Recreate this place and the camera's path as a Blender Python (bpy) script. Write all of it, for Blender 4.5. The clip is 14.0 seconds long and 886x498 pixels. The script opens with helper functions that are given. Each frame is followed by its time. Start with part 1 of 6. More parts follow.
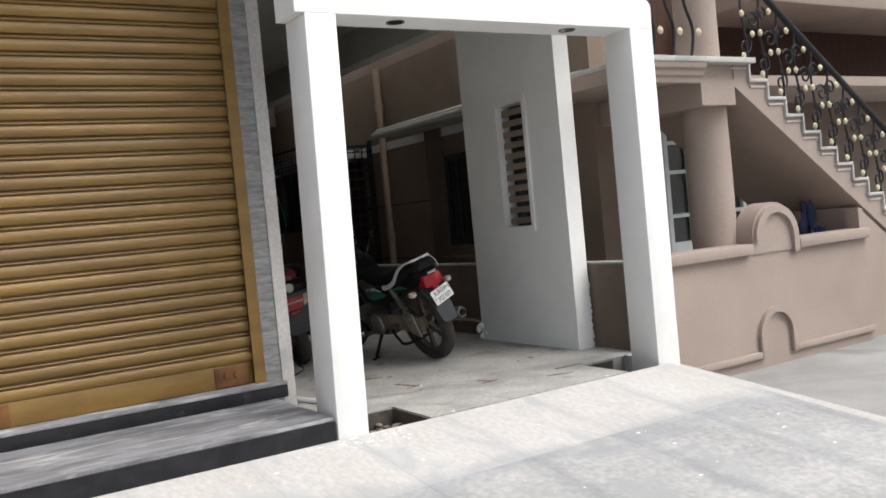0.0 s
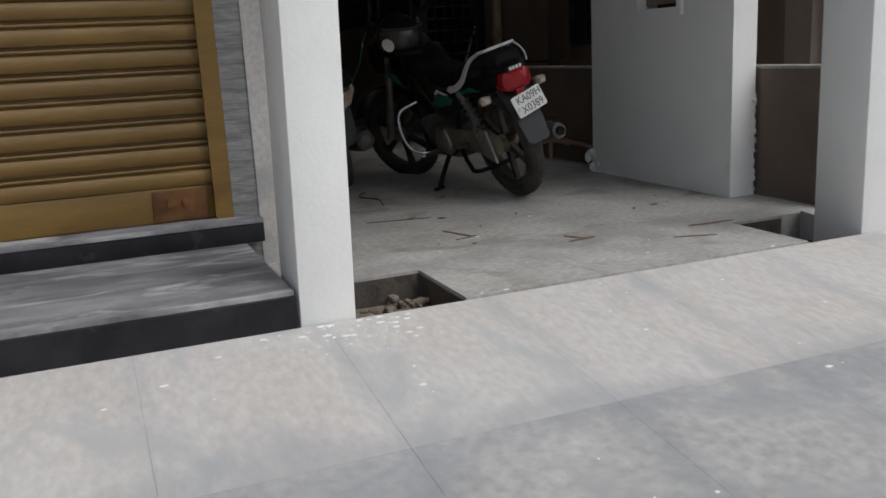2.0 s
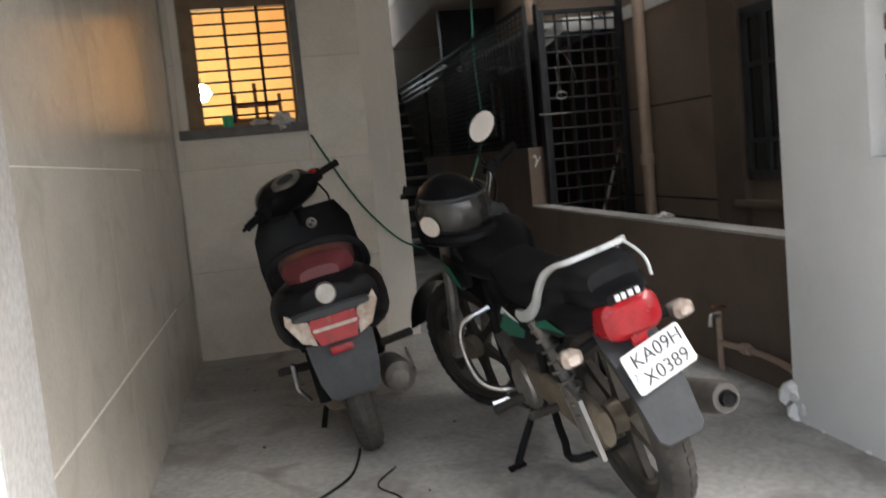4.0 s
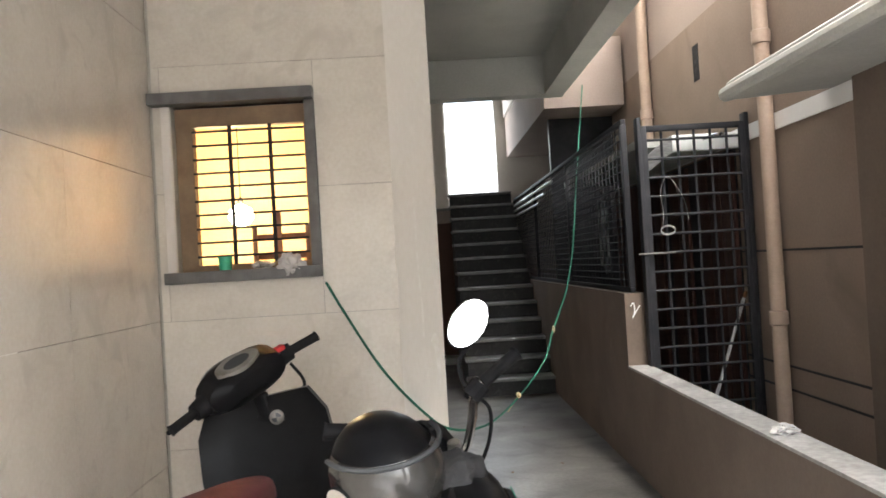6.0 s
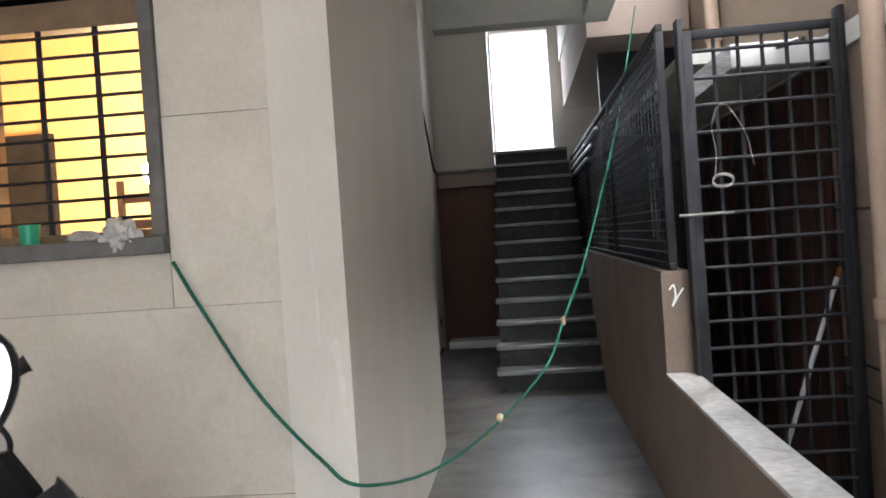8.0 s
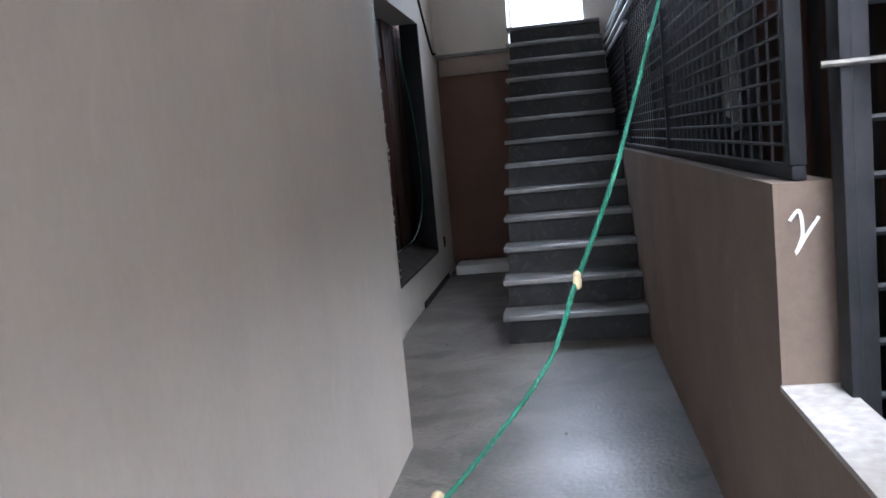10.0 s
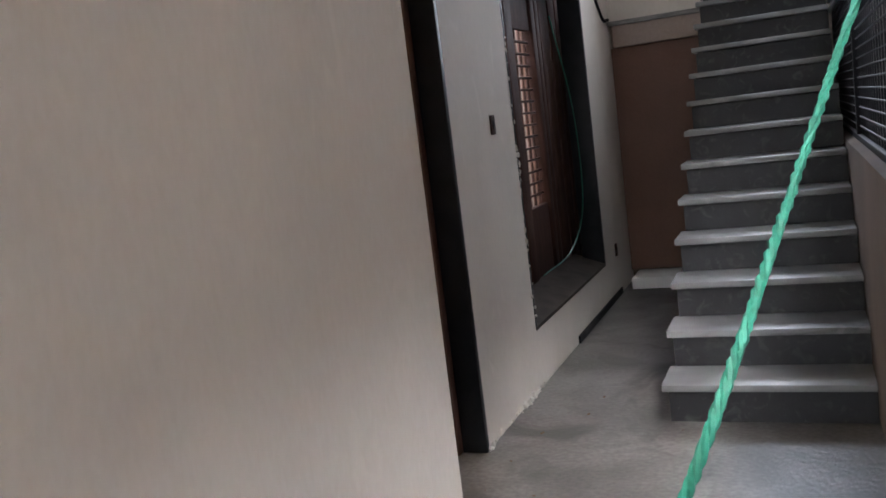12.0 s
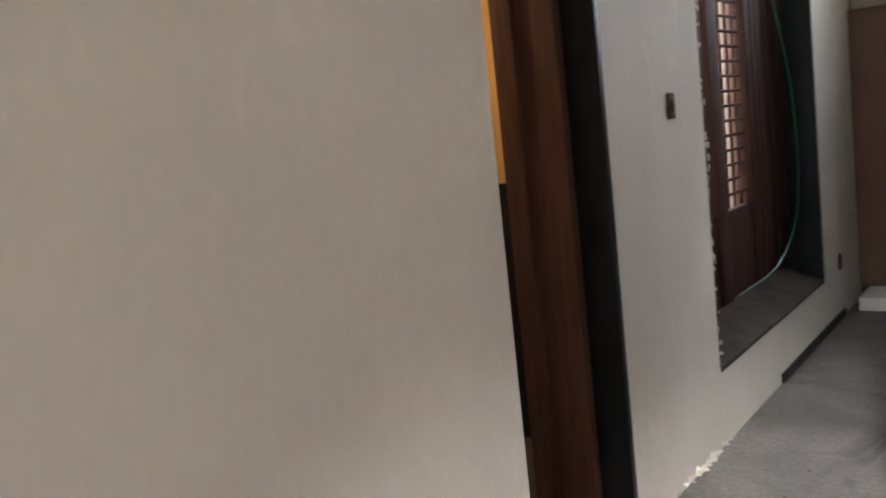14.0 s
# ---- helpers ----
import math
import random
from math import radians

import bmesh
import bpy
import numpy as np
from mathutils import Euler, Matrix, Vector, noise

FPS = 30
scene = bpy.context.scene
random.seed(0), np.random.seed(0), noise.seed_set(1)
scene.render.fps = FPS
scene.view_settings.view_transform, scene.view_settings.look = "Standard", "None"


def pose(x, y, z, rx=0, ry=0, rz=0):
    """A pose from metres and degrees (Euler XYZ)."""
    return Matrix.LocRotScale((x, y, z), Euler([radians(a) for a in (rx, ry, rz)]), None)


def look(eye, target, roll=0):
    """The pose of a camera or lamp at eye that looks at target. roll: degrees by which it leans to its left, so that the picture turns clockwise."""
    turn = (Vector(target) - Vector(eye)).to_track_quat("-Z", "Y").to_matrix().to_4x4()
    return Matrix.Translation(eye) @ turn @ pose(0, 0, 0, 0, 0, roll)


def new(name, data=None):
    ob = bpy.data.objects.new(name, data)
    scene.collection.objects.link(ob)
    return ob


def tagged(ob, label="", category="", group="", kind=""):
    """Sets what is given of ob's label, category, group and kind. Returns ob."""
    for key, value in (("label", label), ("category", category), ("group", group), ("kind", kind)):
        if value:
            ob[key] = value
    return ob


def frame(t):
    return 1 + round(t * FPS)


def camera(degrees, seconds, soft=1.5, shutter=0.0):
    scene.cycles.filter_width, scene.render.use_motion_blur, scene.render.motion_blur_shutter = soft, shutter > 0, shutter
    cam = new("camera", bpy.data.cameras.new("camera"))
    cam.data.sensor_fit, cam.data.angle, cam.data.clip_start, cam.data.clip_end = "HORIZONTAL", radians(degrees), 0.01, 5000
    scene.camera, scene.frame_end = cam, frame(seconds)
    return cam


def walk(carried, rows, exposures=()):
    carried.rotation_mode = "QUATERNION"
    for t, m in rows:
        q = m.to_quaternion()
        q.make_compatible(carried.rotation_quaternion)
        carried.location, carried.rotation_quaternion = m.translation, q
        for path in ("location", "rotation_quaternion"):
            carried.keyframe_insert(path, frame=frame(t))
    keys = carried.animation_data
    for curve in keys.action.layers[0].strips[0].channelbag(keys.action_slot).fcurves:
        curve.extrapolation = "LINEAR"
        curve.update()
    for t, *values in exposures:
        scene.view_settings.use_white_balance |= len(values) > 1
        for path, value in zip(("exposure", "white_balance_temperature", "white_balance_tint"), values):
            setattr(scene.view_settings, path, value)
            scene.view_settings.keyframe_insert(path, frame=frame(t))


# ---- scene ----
cam = camera(53.8, 14.0, soft=1.65, shutter=0.2)
PATH = [
    (0, (0.045, -0.671, 1.032), (1.096, 1.029, 0.967), -5.4),
    (0.5, (0.323, -0.394, 0.977), (1.333, 1.323, 0.804), -5.9),
    (1, (0.627, -0.038, 0.907), (1.595, 1.685, 0.602), -5.8),
    (1.5, (0.961, 0.349, 0.832), (1.906, 2.068, 0.442), -6.5),
    (2, (1.277, 0.846, 0.778), (2.002, 2.656, 0.333), -3.0),
    (2.5, (1.559, 1.406, 0.764), (2.343, 3.193, 0.327), -6.2),
    (3, (1.882, 1.911, 0.851), (2.518, 3.773, 0.495), -7.0),
    (3.5, (2.154, 2.379, 0.968), (2.76, 4.258, 0.65), -7.5),
    (4, (2.418, 2.686, 1.044), (2.779, 4.642, 0.838), -5.4),
    (4.2, (2.493, 2.793, 1.083), (2.761, 4.771, 0.963), -4.1),
    (6.3, (3.247, 3.977, 1.309), (3.286, 5.976, 1.343), -3.4),
    (6.5, (3.335, 4.1, 1.294), (3.395, 6.099, 1.301), -3.6),
    (7, (3.569, 4.443, 1.279), (3.559, 6.443, 1.248), -3.1),
    (7.5, (3.663, 4.852, 1.263), (3.547, 6.848, 1.225), -2.2),
    (8, (3.734, 5.254, 1.268), (3.552, 7.245, 1.242), -3.9),
    (8.5, (3.736, 5.688, 1.273), (3.488, 7.672, 1.224), -4.1),
    (8.7, (3.712, 5.859, 1.256), (3.467, 7.842, 1.173), -4.4),
    (10.8, (4.05, 7.794, 1.203), (3.655, 9.736, 0.94), -7.7),
    (11, (4.076, 7.92, 1.213), (3.571, 9.838, 0.951), -7.6),
    (11.5, (4.016, 8.276, 1.276), (3.358, 10.142, 0.98), -7.3),
    (12, (4.079, 8.476, 1.365), (3.312, 10.304, 1.1), -7.1),
    (12.5, (4.172, 8.628, 1.396), (3.324, 10.417, 1.114), -6.5),
    (13, (4.163, 8.819, 1.375), (3.353, 10.622, 1.073), -6.4),
    (13.5, (4.027, 9.065, 1.402), (3.132, 10.831, 1.119), -7.2),
    (14, (3.93, 9.351, 1.361), (2.753, 10.947, 1.098), -6.3),
]
EXPOSURES = [(0.0, 0.3, 6350, 7.5), (0.5, 0.1, 6300, 7.5), (1.0, -0.25, 6200, 7.5), (1.5, -0.48, 6200, 7.5), (2.0, -0.55, 6200, 7.5), (2.5, -0.3, 6200, 7.5), (3.0, 0.15, 6350, 7.5), (3.5, 0.85, 6350, 7.5), (4.0, 1.65, 6350, 7.5), (4.2, 2.0, 6350, 7.5),
             (6.3, 3.3, 6500, 9), (8.7, 3.35, 5800, 8.5), (10.8, 4.25, 5500, 13), (12.0, 4.35, 6000, 13), (13.0, 4.45, 6100, 11), (14.0, 4.8, 6250, 9)]
walk(cam, [(t, look(eye, target, roll)) for t, eye, target, roll in PATH], EXPOSURES)

# ---------------------------------------------------------------- daylight
world = bpy.data.worlds.new("sky")
scene.world = world
world.use_nodes = True
sky = world.node_tree.nodes.new("ShaderNodeTexSky")
sky.sky_type, sky.sun_disc = "NISHITA", False
sky.sun_elevation, sky.sun_rotation = radians(55), radians(143)
sky.air_density, sky.dust_density, sky.ozone_density = 1.0, 6.0, 1.0
back = world.node_tree.nodes["Background"]
back.inputs["Strength"].default_value = 0.15
grey = world.node_tree.nodes.new("ShaderNodeHueSaturation")     # high thin cloud
grey.inputs["Saturation"].default_value = 0.55
world.node_tree.links.new(sky.outputs[0], grey.inputs["Color"])
world.node_tree.links.new(grey.outputs[0], back.inputs["Color"])
sun_data = bpy.data.lights.new("sun", "SUN")
sun_data.energy, sun_data.angle, sun_data.color = 1.35, radians(40), (1.0, 0.985, 0.96)
sun = new("sun", sun_data)
sun.matrix_world = look((0, 0, 20), (-0.45, 0.6, 20 - 1.07))

# ---------------------------------------------------------------- materials


def mat(name, a, b=None, scale=6.0, rough=0.8, metal=0.0, bump=0.0, fine=60.0, stain=None, stain_scale=1.2, stain_cut=0.55,
        rough2=None, vary=0.0, spec=0.5, stretch=(1, 1, 1), coat=0.0, speck=0.12):
    """A surface with two tones mixed by coarse noise, grain, stains and relief at real size."""
    m = bpy.data.materials.new(name)
    m.use_nodes = True
    nt = m.node_tree
    n, link = nt.nodes, nt.links.new
    bsdf = n["Principled BSDF"]
    co = n.new("ShaderNodeTexCoord")
    mp = n.new("ShaderNodeMapping")
    mp.inputs["Scale"].default_value = stretch
    geo = n.new("ShaderNodeNewGeometry")
    link(geo.outputs["Position"], mp.inputs["Vector"])
    b = b or tuple(c * 0.8 for c in a)

    def noise_tex(sc, detail=6, dist=0.0):
        t = n.new("ShaderNodeTexNoise")
        t.inputs["Scale"].default_value, t.inputs["Detail"].default_value, t.inputs["Distortion"].default_value = sc, detail, dist
        link(mp.outputs[0], t.inputs["Vector"])
        return t

    def ramp(src, lo, hi):
        r = n.new("ShaderNodeMapRange")
        r.inputs["From Min"].default_value, r.inputs["From Max"].default_value = lo, hi
        link(src, r.inputs["Value"])
        return r.outputs[0]

    def mix(fac, x, y, mode="MIX"):
        k = n.new("ShaderNodeMix")
        k.data_type, k.blend_type = "RGBA", mode
        for sock, v in ((k.inputs[0], fac), (k.inputs[6], x), (k.inputs[7], y)):
            if hasattr(v, "is_output"):
                link(v, sock)
            elif isinstance(v, tuple):
                sock.default_value = (*v, 1)
            else:
                sock.default_value = v
        return k.outputs[2]

    coarse, grain = noise_tex(scale, 8, 0.4), noise_tex(fine, 4)
    col = mix(ramp(coarse.outputs[0], 0.35, 0.65), a, b)
    g = ramp(grain.outputs[0], 0.3, 0.7)
    col = mix(speck, col, mix(g, (0.25, 0.25, 0.25), (0.75, 0.75, 0.75)), "OVERLAY")
    if stain:
        st = noise_tex(stain_scale, 10, 1.2)
        col = mix(ramp(st.outputs[0], stain_cut, stain_cut + 0.14), col, stain)
    if vary:
        info = n.new("ShaderNodeObjectInfo")
        hsv = n.new("ShaderNodeHueSaturation")
        r = n.new("ShaderNodeMapRange")
        r.inputs["To Min"].default_value, r.inputs["To Max"].default_value = 1 - vary, 1 + vary
        link(info.outputs["Random"], r.inputs["Value"])
        link(r.outputs[0], hsv.inputs["Value"])
        link(col, hsv.inputs["Color"])
        col = hsv.outputs[0]
    link(col, bsdf.inputs["Base Color"])
    rr = n.new("ShaderNodeMapRange")
    rr.inputs["To Min"].default_value, rr.inputs["To Max"].default_value = rough, min(1.0, rough2 if rough2 else rough + 0.12)
    link(coarse.outputs[0], rr.inputs["Value"])
    link(rr.outputs[0], bsdf.inputs["Roughness"])
    bsdf.inputs["Metallic"].default_value = metal
    bsdf.inputs["Specular IOR Level"].default_value = spec
    bsdf.inputs["Coat Weight"].default_value = coat
    if bump:
        bp = n.new("ShaderNodeBump")
        bp.inputs["Strength"].default_value, bp.inputs["Distance"].default_value = bump, 0.004
        add = n.new("ShaderNodeMath")
        add.operation = "ADD"
        link(coarse.outputs[0], add.inputs[0])
        link(grain.outputs[0], add.inputs[1])
        link(add.outputs[0], bp.inputs["Height"])
        link(bp.outputs[0], bsdf.inputs["Normal"])
    return m


def glow(name, colour, strength):
    m = bpy.data.materials.new(name)
    m.use_nodes = True
    bsdf = m.node_tree.nodes["Principled BSDF"]
    bsdf.inputs["Base Color"].default_value = (*colour, 1)
    bsdf.inputs["Emission Color"].default_value = (*colour, 1)
    bsdf.inputs["Emission Strength"].default_value = strength
    return m


M_CONC = mat("pale_concrete", (0.50, 0.49, 0.475), (0.45, 0.42, 0.395), 3.2, 0.85, bump=0.35, speck=0.25, stain=(0.30, 0.305, 0.31), stain_scale=1.7, stain_cut=0.55, vary=0.02)
M_ROAD = mat("road_concrete", (0.34, 0.33, 0.32), (0.25, 0.245, 0.24), 1.4, 0.9, bump=0.4, stain=(0.18, 0.18, 0.18), stain_scale=0.6)
M_FLOOR = mat("cement_floor", (0.43, 0.42, 0.40), (0.33, 0.32, 0.30), 3.0, 0.75, bump=0.4, fine=38, speck=0.35, stain=(0.24, 0.22, 0.20), stain_scale=2.4, stain_cut=0.56)
# Corridor shade is worked into this cement's dark base; the stains are dirt.
M_CORR = mat("shaded_corridor_cement", (0.17, 0.16, 0.147), (0.085, 0.08, 0.073), 2.4, 0.22, rough2=0.48, bump=0.4, fine=45, speck=0.5, stain=(0.05, 0.046, 0.041), stain_scale=2.6, stain_cut=0.55)
M_WHITE = mat("white_paint", (0.84, 0.84, 0.825), (0.79, 0.79, 0.775), 3.0, 0.7, bump=0.2, stain=(0.62, 0.61, 0.58), stain_scale=1.3, stain_cut=0.66)
M_GREYPL = mat("grey_plaster", (0.29, 0.285, 0.28), (0.17, 0.17, 0.17), 5.0, 0.9, bump=1.0, fine=22, speck=0.4, stretch=(1, 1, 7))
M_TILE = mat("beige_stone_tile", (0.65, 0.595, 0.52), (0.585, 0.535, 0.462), 4.0, 0.20, bump=0.02, stain=(0.55, 0.50, 0.43), stain_scale=4.5, stain_cut=0.55, vary=0.05, rough2=0.24)
M_GROUT = mat("grout", (0.42, 0.39, 0.34), rough=0.9)
M_PLAST = mat("beige_plaster", (0.68, 0.635, 0.575), (0.63, 0.59, 0.535), 2.5, 0.7, bump=0.12, fine=70, stain=(0.71, 0.665, 0.605), stain_scale=7, stain_cut=0.62, stretch=(1, 1, 0.4), speck=0.08)
M_BROWN = mat("brown_plaster", (0.178, 0.135, 0.105), (0.14, 0.105, 0.082), 2.0, 0.8, bump=0.3, stain=(0.235, 0.18, 0.142), stain_scale=2.5, stain_cut=0.68)
M_PINK = mat("pink_plaster", (0.365, 0.295, 0.255), (0.325, 0.262, 0.226), 1.6, 0.85, bump=0.3, stain=(0.29, 0.235, 0.205), stain_scale=1.1, stain_cut=0.62)
M_NBR = mat("tan_plaster", (0.27, 0.205, 0.16), (0.22, 0.17, 0.13), 1.3, 0.85, bump=0.3, stain=(0.19, 0.145, 0.11), stain_scale=1.0, stain_cut=0.62)
M_CEIL = mat("soffit_paint", (0.50, 0.50, 0.46), (0.42, 0.42, 0.39), 1.8, 0.85, bump=0.15)
# Doubles as plain black for shaded gaps, the vent and the passage's rear.
M_GRAN = mat("black_granite_and_shade", (0.013, 0.013, 0.015), (0.024, 0.024, 0.027), 9.0, 0.5, bump=0.05, fine=250, stain=(0.065, 0.065, 0.065), stain_scale=7, stain_cut=0.64, spec=0.2)
# Treads paler, risers near black: light on the step tops is in the colours.
M_STEP = mat("lit_step_stone", (0.16, 0.16, 0.16), (0.25, 0.25, 0.248), 4.0, 0.24, bump=0.06, fine=200, stain=(0.28, 0.275, 0.27), stain_scale=3.5, stain_cut=0.58, rough2=0.5)
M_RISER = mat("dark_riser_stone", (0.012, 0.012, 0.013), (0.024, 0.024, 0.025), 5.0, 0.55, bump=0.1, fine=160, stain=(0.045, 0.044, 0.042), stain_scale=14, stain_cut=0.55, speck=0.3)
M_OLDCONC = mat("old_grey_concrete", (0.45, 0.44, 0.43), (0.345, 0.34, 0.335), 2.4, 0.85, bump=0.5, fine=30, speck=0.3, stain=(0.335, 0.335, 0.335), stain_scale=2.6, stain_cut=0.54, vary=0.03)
M_MARBLE = mat("grey_marble", (0.31, 0.305, 0.325), (0.14, 0.14, 0.15), 3.0, 0.5, bump=0.08, speck=0.3, spec=0.3, stain=(0.50, 0.50, 0.49), stain_scale=2.8, stain_cut=0.53, stretch=(1, 3.2, 1))
M_GREYSTONE = mat("grey_stone_frame", (0.14, 0.135, 0.13), (0.10, 0.095, 0.09), 12.0, 0.5, bump=0.1, fine=220)
M_YELLOW = mat("ochre_shutter_paint", (0.22, 0.128, 0.028), (0.16, 0.09, 0.022), 5.0, 0.42, bump=0.15, stain=(0.15, 0.085, 0.03), stain_scale=2.5, stain_cut=0.62, vary=0.08, stretch=(0.35, 1, 1.6))
M_RUST = mat("rusty_paint", (0.09, 0.035, 0.015), (0.22, 0.10, 0.03), 9.0, 0.8, bump=0.5)
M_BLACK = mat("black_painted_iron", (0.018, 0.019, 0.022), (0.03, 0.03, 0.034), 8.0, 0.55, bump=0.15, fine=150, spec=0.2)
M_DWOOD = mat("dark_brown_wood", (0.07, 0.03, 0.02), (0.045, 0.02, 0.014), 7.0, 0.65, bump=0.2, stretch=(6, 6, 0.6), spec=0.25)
M_JAMB = mat("polished_black_stone", (0.010, 0.011, 0.014), (0.016, 0.017, 0.02), 9.0, 0.4, bump=0.03, fine=250, spec=0.2)
# Sill colour lowered to carry the shade of the window recess.
M_DSILL = mat("shaded_dark_sill", (0.075, 0.062, 0.052), (0.05, 0.042, 0.037), 8.0, 0.85, bump=0.3, spec=0.2)
M_DOORW = mat("brown_door_paint", (0.16, 0.085, 0.06), (0.13, 0.07, 0.05), 2.0, 0.6, bump=0.1)
M_WWIN = mat("pale_window_paint", (0.55, 0.58, 0.58), (0.46, 0.49, 0.49), 4.0, 0.5)
M_DGLASS = mat("dark_pane", (0.02, 0.022, 0.022), (0.03, 0.03, 0.03), 4.0, 0.12, spec=0.6)
M_ROOM = mat("warm_yellow_wall", (0.72, 0.50, 0.26), (0.66, 0.45, 0.22), 1.5, 0.8)
M_PIPE = mat("tan_painted_pipe", (0.46, 0.35, 0.27), (0.40, 0.30, 0.23), 5.0, 0.5, bump=0.1)
M_EARTH = mat("dark_earth", (0.05, 0.042, 0.036), (0.08, 0.068, 0.057), 14.0, 0.95, bump=1.0)
M_DIRT = mat("rubble_dirt", (0.13, 0.105, 0.08), (0.22, 0.185, 0.15), 14.0, 0.95, bump=1.0)



def dust_band(m, axis, at, width, colour, wobble=0.12, strength=0.7, period=0.0, scale=2.2, over=False):
    """Soft-edged trodden dirt along a line, or along evenly spaced joints, over a surface's colour."""
    nt = m.node_tree
    n, link = nt.nodes, nt.links.new
    bsdf = n["Principled BSDF"]
    old = bsdf.inputs["Base Color"].links[0].from_socket
    geo = n.new("ShaderNodeNewGeometry")
    sep = n.new("ShaderNodeSeparateXYZ")
    link(geo.outputs["Position"], sep.inputs[0])
    nz = n.new("ShaderNodeTexNoise")
    nz.inputs["Scale"].default_value, nz.inputs["Detail"].default_value = scale, 7
    link(geo.outputs["Position"], nz.inputs["Vector"])

    def calc(op, x, y):
        k = n.new("ShaderNodeMath")
        k.operation = op
        for sock, v in ((k.inputs[0], x), (k.inputs[1], y)):
            if hasattr(v, "is_output"):
                link(v, sock)
            else:
                sock.default_value = v
        return k.outputs[0]
    d = calc("ADD", sep.outputs[axis], calc("MULTIPLY", calc("SUBTRACT", nz.outputs[0], 0.5), wobble * 4))
    d = calc("SUBTRACT", d, at)
    if period:
        d = calc("PINGPONG", calc("ADD", d, 40 * period), period / 2)
    elif not over:
        d = calc("ABSOLUTE", d, 0)
    r = n.new("ShaderNodeMapRange")
    r.interpolation_type = "SMOOTHSTEP"
    r.inputs["From Min"].default_value, r.inputs["From Max"].default_value = 0.0, width
    r.inputs["To Min"].default_value, r.inputs["To Max"].default_value = strength, 0.0
    link(d, r.inputs["Value"])
    amount = calc("MULTIPLY", r.outputs[0], calc("ADD", calc("MULTIPLY", nz.outputs[0], 1.4), 0.25))
    k = n.new("ShaderNodeMix")
    k.data_type = "RGBA"
    link(amount, k.inputs[0])
    link(old, k.inputs[6])
    k.inputs[7].default_value = (*colour, 1)
    link(k.outputs[2], bsdf.inputs["Base Color"])


M_SLAB = mat("portal_apron_concrete", (0.53, 0.515, 0.50), (0.505, 0.475, 0.45), 1.7, 0.85, bump=0.35, fine=28, speck=0.2, stain=(0.43, 0.43, 0.43), stain_scale=2.4, stain_cut=0.54, vary=0.02, stretch=(1.7, 0.8, 1))
dust_band(M_SLAB, 0, -3.08, 0.07, (0.38, 0.385, 0.39), 0.03, 0.4, 0.55, 3.0)
dust_band(M_SLAB, 1, 2.56, 0.20, (0.30, 0.31, 0.33), 0.16, 0.6, 0.0, 2.0)
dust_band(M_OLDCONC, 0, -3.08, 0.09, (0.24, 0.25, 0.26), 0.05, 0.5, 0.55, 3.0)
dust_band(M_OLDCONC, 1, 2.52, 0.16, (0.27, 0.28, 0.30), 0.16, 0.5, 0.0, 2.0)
dust_band(M_FLOOR, 1, 3.86, 0.22, (0.24, 0.235, 0.23), 0.22, 0.5, 0.0, 3.2)

# ---------------------------------------------------------------- shape helpers


def box(bm, x0, x1, y0, y1, z0, z1, bev=0.0):
    """A box; bev rounds its edges."""
    made = bmesh.ops.create_cube(bm, size=1.0)["verts"]
    bmesh.ops.scale(bm, verts=made, vec=(x1 - x0, y1 - y0, z1 - z0))
    bmesh.ops.translate(bm, verts=made, vec=((x0 + x1) / 2, (y0 + y1) / 2, (z0 + z1) / 2))
    if bev:
        edges = {e for v in made for e in v.link_edges}
        bmesh.ops.bevel(bm, geom=list(edges), offset=bev, segments=2, affect="EDGES", profile=0.5)
    return bm


def loft(bm, rings, caps=True, closed=True):
    """Skin over rings of equally many points."""
    vs = [[bm.verts.new(p) for p in ring] for ring in rings]
    for a, b in zip(vs, vs[1:]):
        k = len(a)
        for i in range(k if closed else k - 1):
            bm.faces.new((a[i], a[(i + 1) % k], b[(i + 1) % k], b[i]))
    if caps and closed:
        bm.faces.new(vs[0][::-1])
        bm.faces.new(vs[-1])
    return bm


def tube(bm, pts, r, k=8):
    """A round bar along points; r one radius or one for each point."""
    pts = [Vector(p) for p in pts]
    rs = r if isinstance(r, (list, tuple)) else [r] * len(pts)
    rings, up = [], None
    for i, p in enumerate(pts):
        d = (pts[min(i + 1, len(pts) - 1)] - pts[max(i - 1, 0)]).normalized()
        if up is None:
            up = Vector((0, 0, 1)) if abs(d.z) < 0.9 else Vector((1, 0, 0))
        side = d.cross(up).normalized()
        up = side.cross(d).normalized()
        rings.append([p + rs[i] * (math.cos(a) * side + math.sin(a) * up) for a in (2 * math.pi * j / k for j in range(k))])
    return loft(bm, rings)


def spline(pts, steps=6):
    """Points on a smooth curve through pts."""
    pts = [Vector(p) for p in pts]
    ext = [2 * pts[0] - pts[1], *pts, 2 * pts[-1] - pts[-2]]
    out = []
    for i in range(1, len(ext) - 2):
        a, b, c, d = ext[i - 1:i + 3]
        for s in range(steps):
            t = s / steps
            out.append(0.5 * (2 * b + (c - a) * t + (2 * a - 5 * b + 4 * c - d) * t * t + (3 * b - a - 3 * c + d) * t ** 3))
    out.append(pts[-1])
    return out


